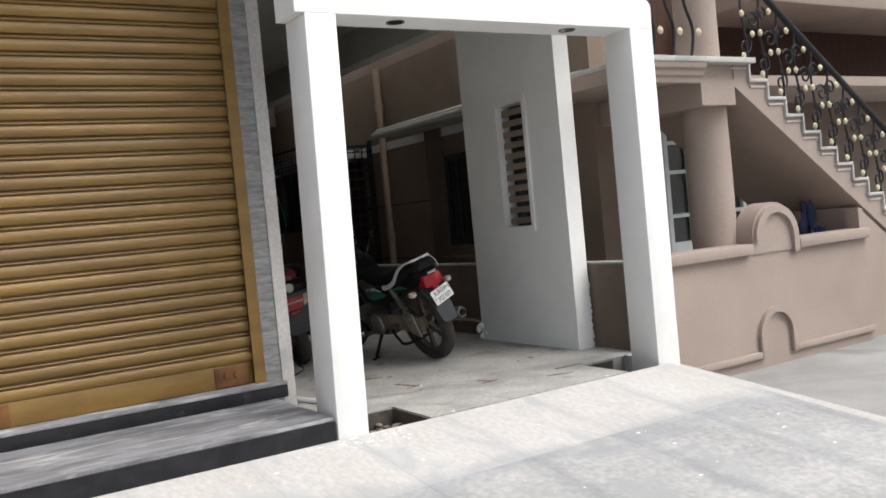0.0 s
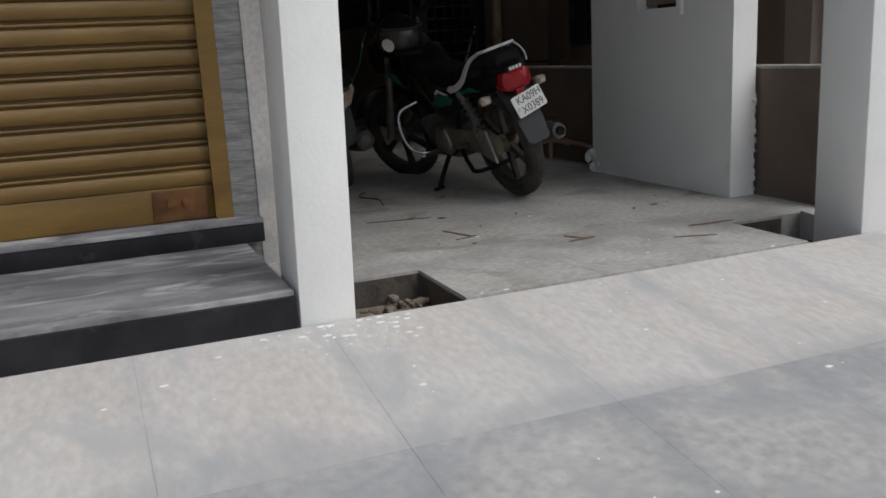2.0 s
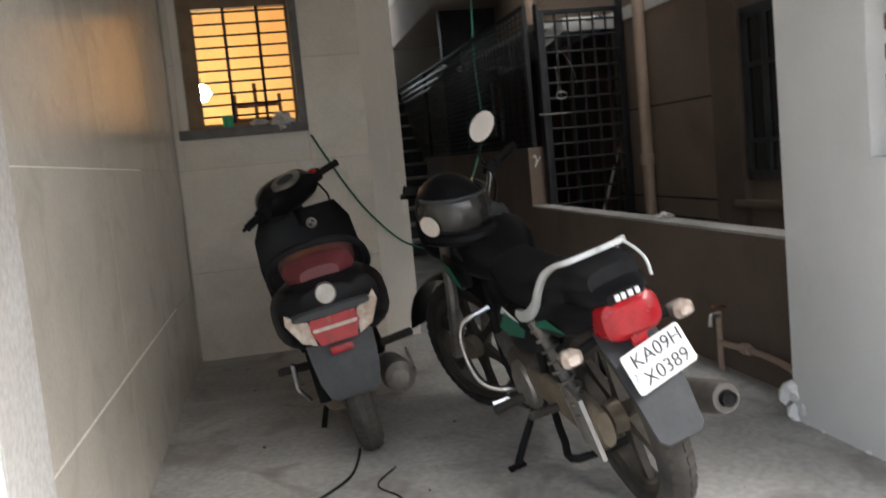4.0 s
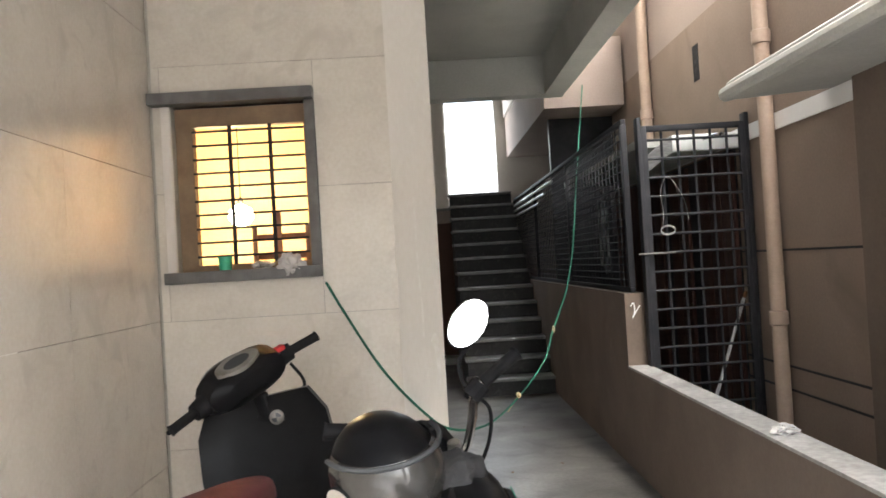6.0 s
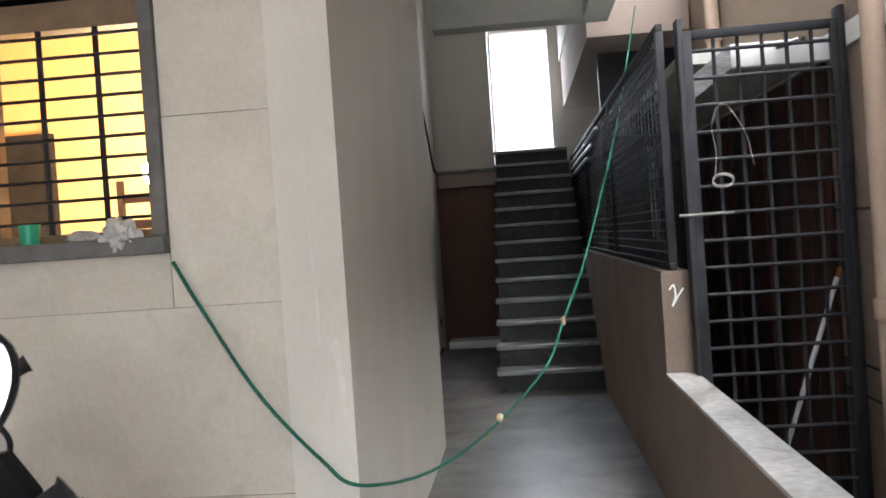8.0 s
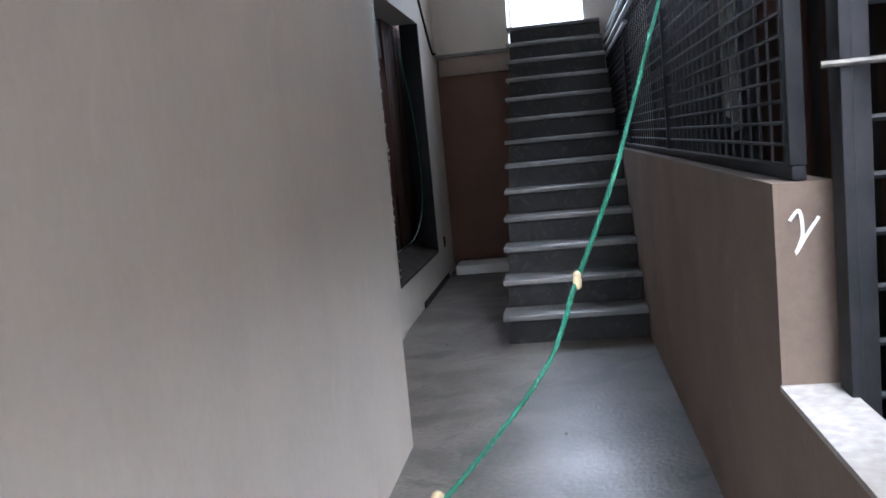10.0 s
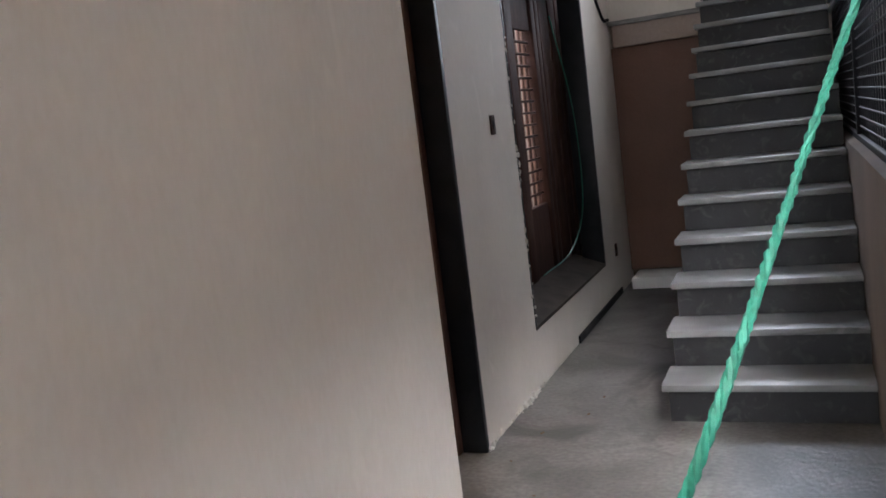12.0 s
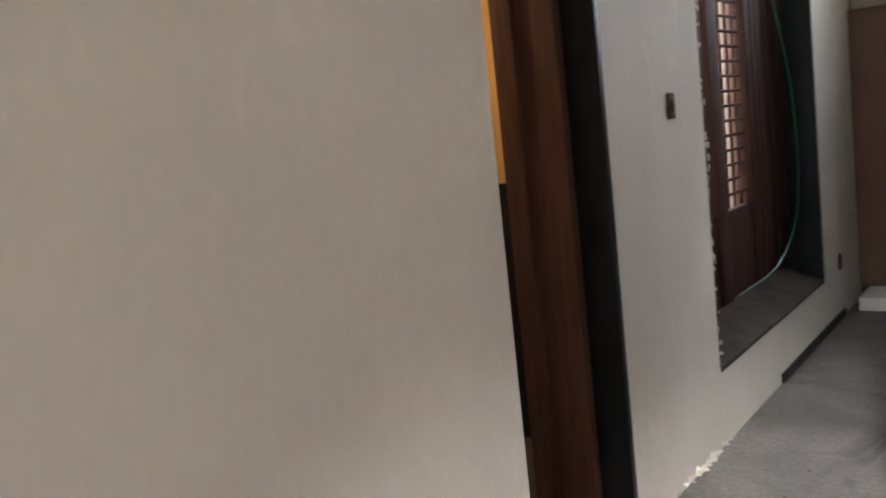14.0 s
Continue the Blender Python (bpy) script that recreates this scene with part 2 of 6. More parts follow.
def lathe(bm, prof, k=24, axis="z", at=(0, 0, 0), caps=True):
    """A turned shape from (radius, height) pairs about an axis."""
    rings = []
    for r, h in prof:
        ring = []
        for j in range(k):
            a = 2 * math.pi * j / k
            u, v = r * math.cos(a), r * math.sin(a)
            p = {"z": (u, v, h), "y": (v, h, u), "x": (h, u, v)}[axis]
            ring.append(Vector(p) + Vector(at))
        rings.append(ring)
    return loft(bm, rings, caps)


def prism(bm, poly, axis, a, b):
    """A flat outline pushed from a to b along an axis; outline points fill the other two axes in order."""
    def put(p, h):
        return {"x": (h, p[0], p[1]), "y": (p[0], h, p[1]), "z": (p[0], p[1], h)}[axis]
    return loft(bm, [[put(p, a) for p in poly], [put(p, b) for p in poly]])


def mesh_of(bm, name, material, smooth=True):
    bmesh.ops.recalc_face_normals(bm, faces=bm.faces)
    me = bpy.data.meshes.new(name)
    bm.to_mesh(me)
    bm.free()
    me.materials.append(material)
    if smooth:
        me.shade_smooth()
        me.set_sharp_from_angle(angle=radians(35))
    return me


def part(name, bm, material, parent=None, label=""):
    """One mesh object, under a thing or a part where one is given."""
    ob = new(name, mesh_of(bm, name, material))
    if parent:
        ob.parent = parent
    return tagged(ob, label)


def thing(name, label, category, m=None, group=""):
    """An empty at a thing's base that carries its parts."""
    ob = new(name)
    ob.empty_display_size = 0.1
    if m is not None:
        ob.matrix_world = m
    return tagged(ob, label, category, group)


def structure(name, bm, material, label="", category=""):
    return tagged(part(name, bm, material), label, category, "", "structure")


def B(*args, bev=0.0):
    return box(bmesh.new(), *args, bev)


# ---------------------------------------------------------------- plan
PY0, PY1 = 3.32, 3.57          # portal, front and back
YB = 7.87                      # tiled wall behind the scooter
XN, YN = 3.19, 10.52           # corridor wall, and where it steps back
XL = 2.775                     # recessed wall along the stairs
XW0, XW1 = 4.31, 4.43          # parapet between the plots
XH = 5.10                      # side of the house next door
YE = 15.42                     # far end
ZC, ZB = 3.10, 2.755           # soffit and beams

# ---- ground, one sheet
bm = bmesh.new()
prof = [(-400, -0.44), (-6, -0.44), (0.3, -0.42), (3.0, -0.33), (4.2, -0.32), (18, -0.32), (400, -0.32)]
xs = [-400, -8, -2, 0, 2, 4.2, 6, 9, 14, 400]
vs = [[bm.verts.new((x, y, z)) for x in xs] for y, z in prof]
for a, b in zip(vs, vs[1:]):
    for i in range(len(xs) - 1):
        bm.faces.new((a[i], a[i + 1], b[i + 1], b[i]))
structure("ground", bm, M_ROAD, "worn grey concrete street and ground", "ground")

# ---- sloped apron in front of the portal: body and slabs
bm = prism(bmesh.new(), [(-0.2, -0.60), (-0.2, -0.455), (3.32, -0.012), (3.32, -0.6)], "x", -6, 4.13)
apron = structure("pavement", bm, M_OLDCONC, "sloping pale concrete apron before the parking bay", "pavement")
bm = prism(bmesh.new(), [(0.2, -0.6), (0.2, -0.38), (3.74, 0.012), (3.74, -0.6)], "x", 4.13, 4.235)
structure("kerb", bm, M_CONC, "white-washed edge of the sloping apron", "kerb")

# ---- floors
structure("floor_parking", B(1.80, 4.31, 3.75, YB, -0.3, 0.0), M_FLOOR, "dusty cement floor of the parking bay", "floor")
structure("floor_threshold_1", B(2.34, 3.76, 3.32, 3.75, -0.3, 0.0), M_FLOOR, "cement threshold between two open pits", "floor")
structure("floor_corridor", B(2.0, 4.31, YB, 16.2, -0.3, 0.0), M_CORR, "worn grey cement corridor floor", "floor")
structure("floor_pit_1", B(1.96, 2.34, 3.32, 3.75, -0.3, -0.11), M_DIRT, "open pit with rubble beside the column", "pit")
structure("floor_pit_2", B(3.76, 4.03, 3.32, 3.75, -0.3, -0.11), M_DIRT, "open pit with earth beside the column", "pit")
structure("floor_pit_3", B(4.03, 4.31, 3.57, 3.75, -0.3, -0.11), M_DIRT, "earth behind the column", "pit")
# Pit sides lined darker than the pit floor.
for i, (x0, x1, y0, y1) in enumerate(((1.962, 2.339, 3.744, 3.749), (2.334, 2.339, 3.322, 3.743), (3.762, 4.028, 3.744, 3.749), (3.761, 3.766, 3.322, 3.743))):
    structure("trim_pit_side_%d" % (i + 1), B(x0, x1, y0, y1, -0.11, -0.012), M_EARTH, "earthy broken side of the open pit", "pit")
structure("floor_next_door", B(4.43, 5.10, 3.9, 16, -0.3, -0.1), M_FLOOR, "cement passage beside the next house", "floor")

# ---- white portal
def lintel():
    bm = bmesh.new()
    poly = [(1.79, 2.12), (4.22, 2.12), (4.225, 2.25)]
    poly += [(4.225 - 0.07 * (1 - math.cos(a)), 2.25 + 0.06 * math.sin(a)) for a in (0.4, 0.8, 1.2, 1.57)]
    poly += [(1.79, 2.31)]
    return prism(bm, poly, "y", PY0, PY1)

bm = B(1.79, 1.962, PY0, 3.57, -0.3, 2.12, bev=0.006)
for v in bm.verts:
    v.co.x += 0.004 + 0.022 * max(v.co.z, 0)   # the column stands a little out of plumb
structure("wall_portal_column_1", bm, M_WHITE, "white-painted square portal column with a chipped foot", "column")
structure("wall_portal_column_2", B(4.03, 4.222, PY0, 3.565, -0.3, 2.12, bev=0.006), M_WHITE, "white-painted square portal column at the plot edge", "column")
portal = structure("wall_portal_lintel", lintel(), M_WHITE, "white-painted portal beam with a rounded corner", "beam")
structure("wall_above_portal", B(1.79, 4.22, PY0 + 0.06, PY1, 2.31, 3.10), M_WHITE, "white wall above the portal", "wall")

# ---- white pier with a window opening, built against the parapet
bm = bmesh.new()
X0, X1 = 4.15, 4.29
for y0, y1, z0, z1 in ((4.22, 4.63, 0, ZB), (4.97, 5.46, 0, ZB), (4.63, 4.97, 0, 0.93), (4.63, 4.97, 1.88, ZB)):
    box(bm, X0, X1, y0, y1, z0, z1)
bmesh.ops.remove_doubles(bm, verts=bm.verts, dist=0.0005)
structure("wall_pier", bm, M_WHITE, "white-painted pier wall with an open grille window", "wall")

# ---- shop side
structure("wall_shop_front", B(1.765, 1.93, 4.185, 4.45, -0.3, 3.1), M_GREYPL, "rough grey plaster strip beside the shutter", "wall")
structure("trim_shop_corner", B(1.862, 1.937, 4.178, 4.184, 0.0, 3.1), M_CONC, "pale cement edge beside the grey plaster", "plaster")
structure("trim_shop_end", B(1.931, 1.937, 4.188, 4.452, 0.0, 3.1), M_CONC, "pale cement skim on the wall end", "plaster")
structure("wall_shop_top", B(-3.2, 1.72, 4.19, 4.45, 2.75, 3.1), M_WHITE, "white wall above the shutter", "wall")
structure("wall_shop_end", B(-3.4, -1.6, 4.19, 4.45, -0.3, 2.75), M_WHITE, "white wall at the shop's end", "wall")
structure("step_shop", B(-3.4, 1.79, 3.335, 4.14, -0.45, 0.105), M_MARBLE, "grey streaked marble step before the shop", "step")
structure("step_shop_face", B(-3.4, 1.79, 3.315, 3.334, -0.45, 0.09), M_GRAN, "black granite face of the shop step", "step")
structure("step_shop_sill", B(-3.4, 1.86, 4.10, 4.30, 0.106, 0.178, bev=0.003), M_GRAN, "black granite sill under the shutter", "step")
structure("trim_shop_sill", B(-3.4, 1.86, 4.096, 4.30, 0.179, 0.196, bev=0.002), M_MARBLE, "pale dusty top edge of the granite sill", "sill")
structure("wall_shop_inside", B(-3.4, 1.72, 5.2, 5.3, -0.3, 3.1), M_GREYPL, "dark shop back wall", "wall")

# ---- left wall of the bay and the tiled back wall with its window
structure("wall_bay_left", B(1.70, 1.875, 4.45, YB, -0.3, ZC), M_GROUT, "tiled side wall of the parking bay", "wall")
WX0, WX1, WZ0, WZ1 = 1.98, 2.60, 1.33, 2.105
bm = bmesh.new()
for x0, x1, z0, z1 in ((1.70, WX0, -0.3, ZC), (WX1, XN - 0.012, -0.3, ZC), (WX0, WX1, -0.3, WZ0), (WX0, WX1, WZ1, ZC)):
    box(bm, x0, x1, YB + 0.012, YB + 0.2, z0, z1)
structure("wall_back", bm, M_GROUT, "tiled wall behind the scooter with a barred window", "wall")
structure("wall_corridor_near", B(2.99, XN, YB + 0.0, YN, -0.3, ZC), M_PLAST, "beige textured plaster corridor wall", "wall")

# ---- recessed wall with a door and a tall window opening
D0, D1, DZ = 10.80, 11.80, 2.15
V0, V1, VZ0, VZ1 = 12.68, 14.46, 0.30, 2.22
bm = bmesh.new()
for y0, y1, z0, z1 in ((YN, D0, 0, 4.9), (D0, D1, DZ, 4.9), (D1, V0, 0, 4.9), (V0, V1, 0, VZ0), (V0, V1, VZ1, 4.9), (V1, 16.2, 0, 4.9)):
    box(bm, XL - (0.15 if y0 == V1 else 0.32), XL, y0, y1, z0, z1)
structure("wall_corridor_far", bm, M_PLAST, "beige plaster wall with a doorway and a tall window", "wall")
structure("wall_room_return", B(2.46, 2.99, YN - 0.2, YN, -0.3, ZC), M_PLAST, "plaster return where the wall steps back", "wall")

# ---- far end
structure("wall_end_left", B(XL, 3.47, YE, YE + 0.15, 2.04, 4.9), M_PLAST, "grey plaster wall above the end door", "wall")
bm = bmesh.new()
for x0, x1, z0, z1 in ((3.47, 3.50, 2.2, 4.9), (4.18, 5.10, -0.3, 4.9), (3.50, 4.18, 3.66, 4.9), (3.47, 4.18, -0.3, 2.19)):
    box(bm, x0, x1, 15.75, 15.9, z0, z1)
structure("wall_end", bm, M_PLAST, "plaster wall round the bright stair-head opening", "wall")

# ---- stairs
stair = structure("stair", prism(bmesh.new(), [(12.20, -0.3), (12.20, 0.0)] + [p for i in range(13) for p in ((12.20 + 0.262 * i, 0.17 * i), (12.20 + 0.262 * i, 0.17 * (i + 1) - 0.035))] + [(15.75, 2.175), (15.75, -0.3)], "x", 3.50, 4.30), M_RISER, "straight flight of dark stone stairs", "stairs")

# ---- parapet with the higher part beside the stairs
structure("wall_parapet_low", B(XW0, XW1, 3.75, 9.04, -0.3, 0.612), M_BROWN, "low brown plaster parapet", "wall")
structure("wall_parapet_cap", B(XW0 - 0.004, XW1 + 0.004, 3.75, 9.04, 0.612, 0.625), M_FLOOR, "pale cement top of the parapet", "coping")
structure("wall_parapet_high", B(XW0, XW1, 9.04, 16.0, -0.3, 1.06), M_BROWN, "brown plaster wall beside the stairs", "wall")

# ---- beams and soffits
structure("ceiling", B(1.7, 4.45, PY1, 11.7, ZC, ZC + 0.15), M_CEIL, "grey-green painted concrete soffit", "ceiling")
structure("beam_side", B(4.27, 4.45, PY1, 11.7, ZB, ZC - 0.002), M_CEIL, "painted concrete edge beam", "beam")
structure("beam_cross", B(XN, 4.268, 11.5, 11.7, ZB, ZC - 0.002), M_CEIL, "painted concrete cross beam", "beam")
structure("roof_stairwell", B(2.4, 4.45, 11.7, 16.2, 4.9, 5.0), M_CEIL, "stairwell roof slab", "ceiling")
structure("wall_stairwell_front", B(2.4, 4.45, 11.55, 11.7, ZC + 0.15, 4.9), M_PLAST, "wall above the cross beam", "wall")
structure("wall_landing_box", B(4.32, 5.08, 11.95, 15.7, 2.70, 3.35), M_PINK, "pink overhanging stair box between the houses", "wall")

# ---- house next door
structure("wall_house_side", B(XH, XH + 0.2, 4.9, 16.2, -0.3, 2.9), M_NBR, "tan plaster side wall of the next house", "wall")
structure("wall_house_side_upper", B(XH, XH + 0.2, 4.9, 16.2, 2.9, 3.65), M_PINK, "pink plaster upper side wall", "wall")
structure("wall_compound", B(4.435, 6.998, 3.75, 3.90, -0.4, 0.60), M_PINK, "pink plaster compound wall", "wall")
structure("wall_house_front", B(5.3, 12, 6.2, 6.4, -0.3, 6.5), M_PINK, "pink front wall of the next house", "wall")

# ================================================================ details of the bay
M_BLACKGLOSS = mat("black_gloss_plastic", (0.006, 0.006, 0.007), (0.011, 0.011, 0.012), 6.0, 0.26, spec=0.08)
M_BLACKP = mat("black_matt_plastic", (0.010, 0.010, 0.011), (0.016, 0.016, 0.017), 20.0, 0.65, bump=0.15, fine=300, spec=0.1)
M_RUBBER = mat("tyre_rubber", (0.02, 0.02, 0.02), (0.06, 0.052, 0.044), 7.0, 0.85, bump=0.4)
M_CHROME = mat("chrome", (0.75, 0.75, 0.76), (0.66, 0.66, 0.67), 14.0, 0.12, metal=1.0)
M_ALU = mat("dull_aluminium", (0.42, 0.41, 0.39), (0.30, 0.28, 0.25), 14.0, 0.42, metal=0.9, bump=0.2)
M_ENGINE = mat("engine_grey", (0.12, 0.115, 0.11), (0.20, 0.18, 0.16), 12.0, 0.55, metal=0.6, bump=0.4)
M_MUD = mat("muddy_metal", (0.20, 0.16, 0.115), (0.13, 0.11, 0.085), 10.0, 0.8, metal=0.2, bump=0.6)
M_GREYPLA = mat("grey_plastic", (0.05, 0.053, 0.057), (0.035, 0.037, 0.04), 6.0, 0.55, bump=0.1, spec=0.3)
M_SILVER = mat("silver_painted_plastic", (0.55, 0.56, 0.56), (0.48, 0.49, 0.49), 6.0, 0.3)
M_RED = mat("red_lens", (0.34, 0.006, 0.012), (0.22, 0.004, 0.008), 30.0, 0.2, coat=0.15, spec=0.4)
M_CLEAR = mat("clear_lamp_lens", (0.50, 0.43, 0.38), (0.32, 0.24, 0.19), 35.0, 0.1, coat=0.6)
M_MAROON = mat("maroon_seat_vinyl", (0.13, 0.022, 0.028), (0.10, 0.017, 0.022), 12.0, 0.45, bump=0.2, fine=260)
M_GREEN = mat("green_decal", (0.012, 0.16, 0.10), (0.01, 0.13, 0.08), 8.0, 0.25)
M_PLATE = mat("white_plate", (0.78, 0.78, 0.77), (0.72, 0.72, 0.70), 9.0, 0.4)
M_INK = mat("black_lettering", (0.06, 0.065, 0.075), rough=0.6)
M_BLUE = mat("blue_lettering", (0.03, 0.08, 0.30), rough=0.5)
M_MIRROR = mat("mirror_glass", (0.95, 0.95, 0.95), (0.93, 0.93, 0.93), 3.0, 0.01, metal=1.0, rough2=0.02)
M_ROPE = mat("green_rope", (0.008, 0.105, 0.062), (0.012, 0.15, 0.092), 60.0, 0.6, bump=0.5)
M_TWINE = mat("pale_twine", (0.62, 0.50, 0.30), (0.5, 0.4, 0.24), 60.0, 0.9, bump=0.5)
M_BAG = mat("thin_plastic_bag", (0.52, 0.50, 0.48), (0.40, 0.38, 0.37), 20.0, 0.3)
M_CLOTHR = mat("red_cloth", (0.40, 0.05, 0.03), rough=0.9)
M_CLOTHW = mat("grey_cloth", (0.40, 0.42, 0.40), rough=0.9)
M_LEAF = mat("dry_litter", (0.18, 0.11, 0.06), (0.12, 0.08, 0.05), 30.0, 0.9)
M_GRCUP = mat("green_plastic", (0.03, 0.36, 0.20), rough=0.4)

# ---- rolling shutter
SX0, SX1, SY = -1.60, 1.705, 4.24
shutter = thing("rolling_shutter", "ochre-painted steel rolling shutter pulled down over the shop", "shutter")
pitch = 0.0885
bm = bmesh.new()
prof_s = [(0.002, 0.0), (-0.018, 0.004), (-0.025, 0.016), (-0.027, 0.032), (-0.024, 0.048), (-0.017, 0.058), (0.0, 0.061), (0.0, 0.066), (-0.012, 0.068), (-0.015, 0.073), (-0.012, 0.078), (0.002, 0.080), (0.002, 0.0885), (0.010, 0.0885), (0.010, 0.0)]
prism(bm, [(SY + a, b) for a, b in prof_s], "x", SX0, SX1)
slat_mesh = mesh_of(bm, "slat", M_YELLOW)
for i in range(28):
    ob = new("slat", slat_mesh)
    ob.parent, ob.location = shutter, (0, 0, 0.325 + pitch * i)
part("bottom_rail", B(SX0, SX1, SY - 0.018, SY + 0.02, 0.197, 0.327, bev=0.008), M_YELLOW, shutter)
for x in (1.50, 0.25):
    part("lock_plate", B(x - 0.02, x + 0.18, SY - 0.024, SY - 0.017, 0.205, 0.318, bev=0.003), M_RUST, shutter, "rusty lock plate")
for x in (1.545, 1.60, 0.30):
    part("lock_stud", lathe(bmesh.new(), [(0.0, -0.012), (0.016, -0.011), (0.018, 0.0), (0.018, 0.01)], 10, "y", (x, SY - 0.026, 0.27)), M_RUST, shutter)
for x0 in (SX1 - 0.005, SX0 - 0.06):
    bm = bmesh.new()
    box(bm, x0, x0 + 0.066, SY - 0.055, SY - 0.046, 0.197, 2.75)
    box(bm, x0 + 0.052, x0 + 0.066, SY - 0.046, SY + 0.04, 0.197, 2.75)
    part("guide", bm, M_YELLOW, shutter)

# ---- recessed lamps in the portal beam
for x in (2.42, 3.62):
    lamp = thing("recessed_downlight", "small round unlit downlight set in the portal beam", "light", pose(x, 3.44, 2.119), "downlights of the portal")
    part("ring", lathe(bmesh.new(), [(0.038, 0.0), (0.05, -0.004), (0.052, 0.0), (0.05, 0.004)], 20, caps=False), M_GREYPLA, lamp)
    part("lens", lathe(bmesh.new(), [(0.0, -0.001), (0.038, -0.002), (0.038, 0.002)], 20), M_DGLASS, lamp)

# ---- grille window in the pier
win = tagged(new("window_1"), "narrow slatted window in the white pier", "window", "", "structure")
bm = bmesh.new()
for y0, y1, z0, z1 in ((4.595, 4.63, 0.89, 1.92), (4.97, 5.01, 0.89, 1.92), (4.63, 4.97, 0.89, 0.93), (4.63, 4.97, 1.88, 1.92)):
    box(bm, 4.133, 4.151, y0, y1, z0, z1)
part("window_frame", bm, M_WHITE, win)
part("window_panel", B(4.262, 4.27, 4.632, 4.968, 0.932, 1.878), M_DGLASS, win)
bm = B(4.19, 4.202, 4.632, 4.968, -0.024, 0.024, bev=0.004)
slat_mesh = mesh_of(bm, "window_slat", M_NBR)
for i in range(11):
    ob = new("window_slat", slat_mesh)
    ob.parent, ob.location, ob.rotation_euler = win, (0, 0, 0.975 + 0.085 * i), (0, 0, 0)

# ---- chipped plaster at the feet of pier and columns
rng = random.Random(4)
def chip_patch(name, x, y, z, m, label, count=14, size=0.03, spread=(0.02, 0.02, 0.25)):
    bm = bmesh.new()
    for _ in range(count):
        v = bmesh.ops.create_icosphere(bm, subdivisions=1, radius=size * rng.uniform(0.4, 1.0))["verts"]
        o = Vector((x + rng.uniform(-1, 1) * spread[0], y + rng.uniform(-1, 1) * spread[1], z + rng.uniform(0, 1) * spread[2]))
        s = Vector((rng.uniform(0.5, 1.2), rng.uniform(0.5, 1.2), rng.uniform(0.5, 1.8)))
        for p in v:
            p.co = Vector((p.co.x * s.x, p.co.y * s.y, p.co.z * s.z)) + o
    return structure(name, bm, m, label, "plaster")
chip_patch("trim_pier_corner", 4.288, 4.224, 0.0, M_WHITE, "rough broken plaster edge of the pier", 60, 0.013, (0.008, 0.005, 0.5))
chip_patch("trim_pier_back", 4.155, 5.44, -0.01, M_WHITE, "lumpy plaster at the pier's back foot", 12, 0.04, (0.03, 0.05, 0.16))
chip_patch("trim_pier_foot", 4.153, 4.86, -0.015, M_WHITE, "uneven plaster along the pier's foot", 160, 0.012, (0.004, 0.62, 0.018))

# ---- rubble in the pits
rubble = tagged(new("rubble"), "broken bricks, stones and litter lying in the pits", "rubble", "", "stuff")
bm = bmesh.new()
for x0, x1, y0, y1, cnt in ((1.98, 2.32, 3.36, 3.72, 60), (3.78, 4.02, 3.40, 3.72, 40)):
    for _ in range(cnt):
        v = bmesh.ops.create_icosphere(bm, subdivisions=1, radius=rng.uniform(0.008, 0.035))["verts"]
        o = Vector((rng.uniform(x0, x1), rng.uniform(y0, y1), -0.105 + rng.uniform(0, 0.025)))
        s = Vector((rng.uniform(0.6, 1.6), rng.uniform(0.6, 1.6), rng.uniform(0.3, 0.8)))
        for p in v:
            p.co = Vector((p.co.x * s.x, p.co.y * s.y, p.co.z * s.z)) + o
part("stones", bm, M_DIRT, rubble)

# ---- barred window in the tiled wall
win = tagged(new("window_2"), "barred window with a grey stone surround, warm light inside", "window", "", "structure")
part("window_hood", prism(bmesh.new(), [(1.895, 2.105), (2.648, 2.105), (2.648, 2.157), (1.895, 2.157)], "y", YB - 0.075, YB + 0.19), M_GREYSTONE, win)
part("window_sill", B(1.925, 2.648, YB - 0.045, YB + 0.19, 1.279, 1.332, bev=0.004), M_GREYSTONE, win)
part("window_jamb", B(2.602, 2.648, YB - 0.02, YB + 0.19, 1.333, 2.104, bev=0.003), M_GREYSTONE, win)
part("window_jamb", B(1.935, 1.979, YB - 0.008, YB + 0.19, 1.333, 2.104, bev=0.003), M_PLAST, win)
bm = bmesh.new()
for x0, x1, z0, z1 in ((1.98, 2.06, 1.333, 2.104), (2.585, 2.601, 1.333, 2.104), (2.06, 2.585, 1.333, 1.36), (2.06, 2.585, 2.015, 2.104)):
    box(bm, x0, x1, YB + 0.07, YB + 0.13, z0, z1)
part("window_frame", bm, mat("dusty_brown_frame", (0.23, 0.155, 0.09), (0.17, 0.11, 0.065), 6.0, 0.6, bump=0.15), win, "dusty brown wooden window frame")
for i in range(10):
    part("bar", tube(bmesh.new(), [(2.06, YB + 0.06, 1.40 + 0.0655 * i), (2.585, YB + 0.06, 1.40 + 0.0655 * i)], 0.006, 6), M_BLACK, win)
for x in (2.235, 2.425):
    part("bar", B(x - 0.009, x + 0.009, YB + 0.063, YB + 0.069, 1.36, 2.015), M_BLACK, win)
# lit room behind it
bm = bmesh.new()
for a in ((0.4, 0.5, 8.07, 10.4, 0, 2.9), (0.4, 2.99, 10.3, 10.4, 0, 2.9), (0.4, 2.99, 8.07, 10.3, -0.2, 0.0), (0.4, 2.99, 8.07, 10.3, 2.8, 2.9)):
    box(bm, *a)
structure("wall_room", bm, M_ROOM, "yellow-painted room behind the barred window", "wall")
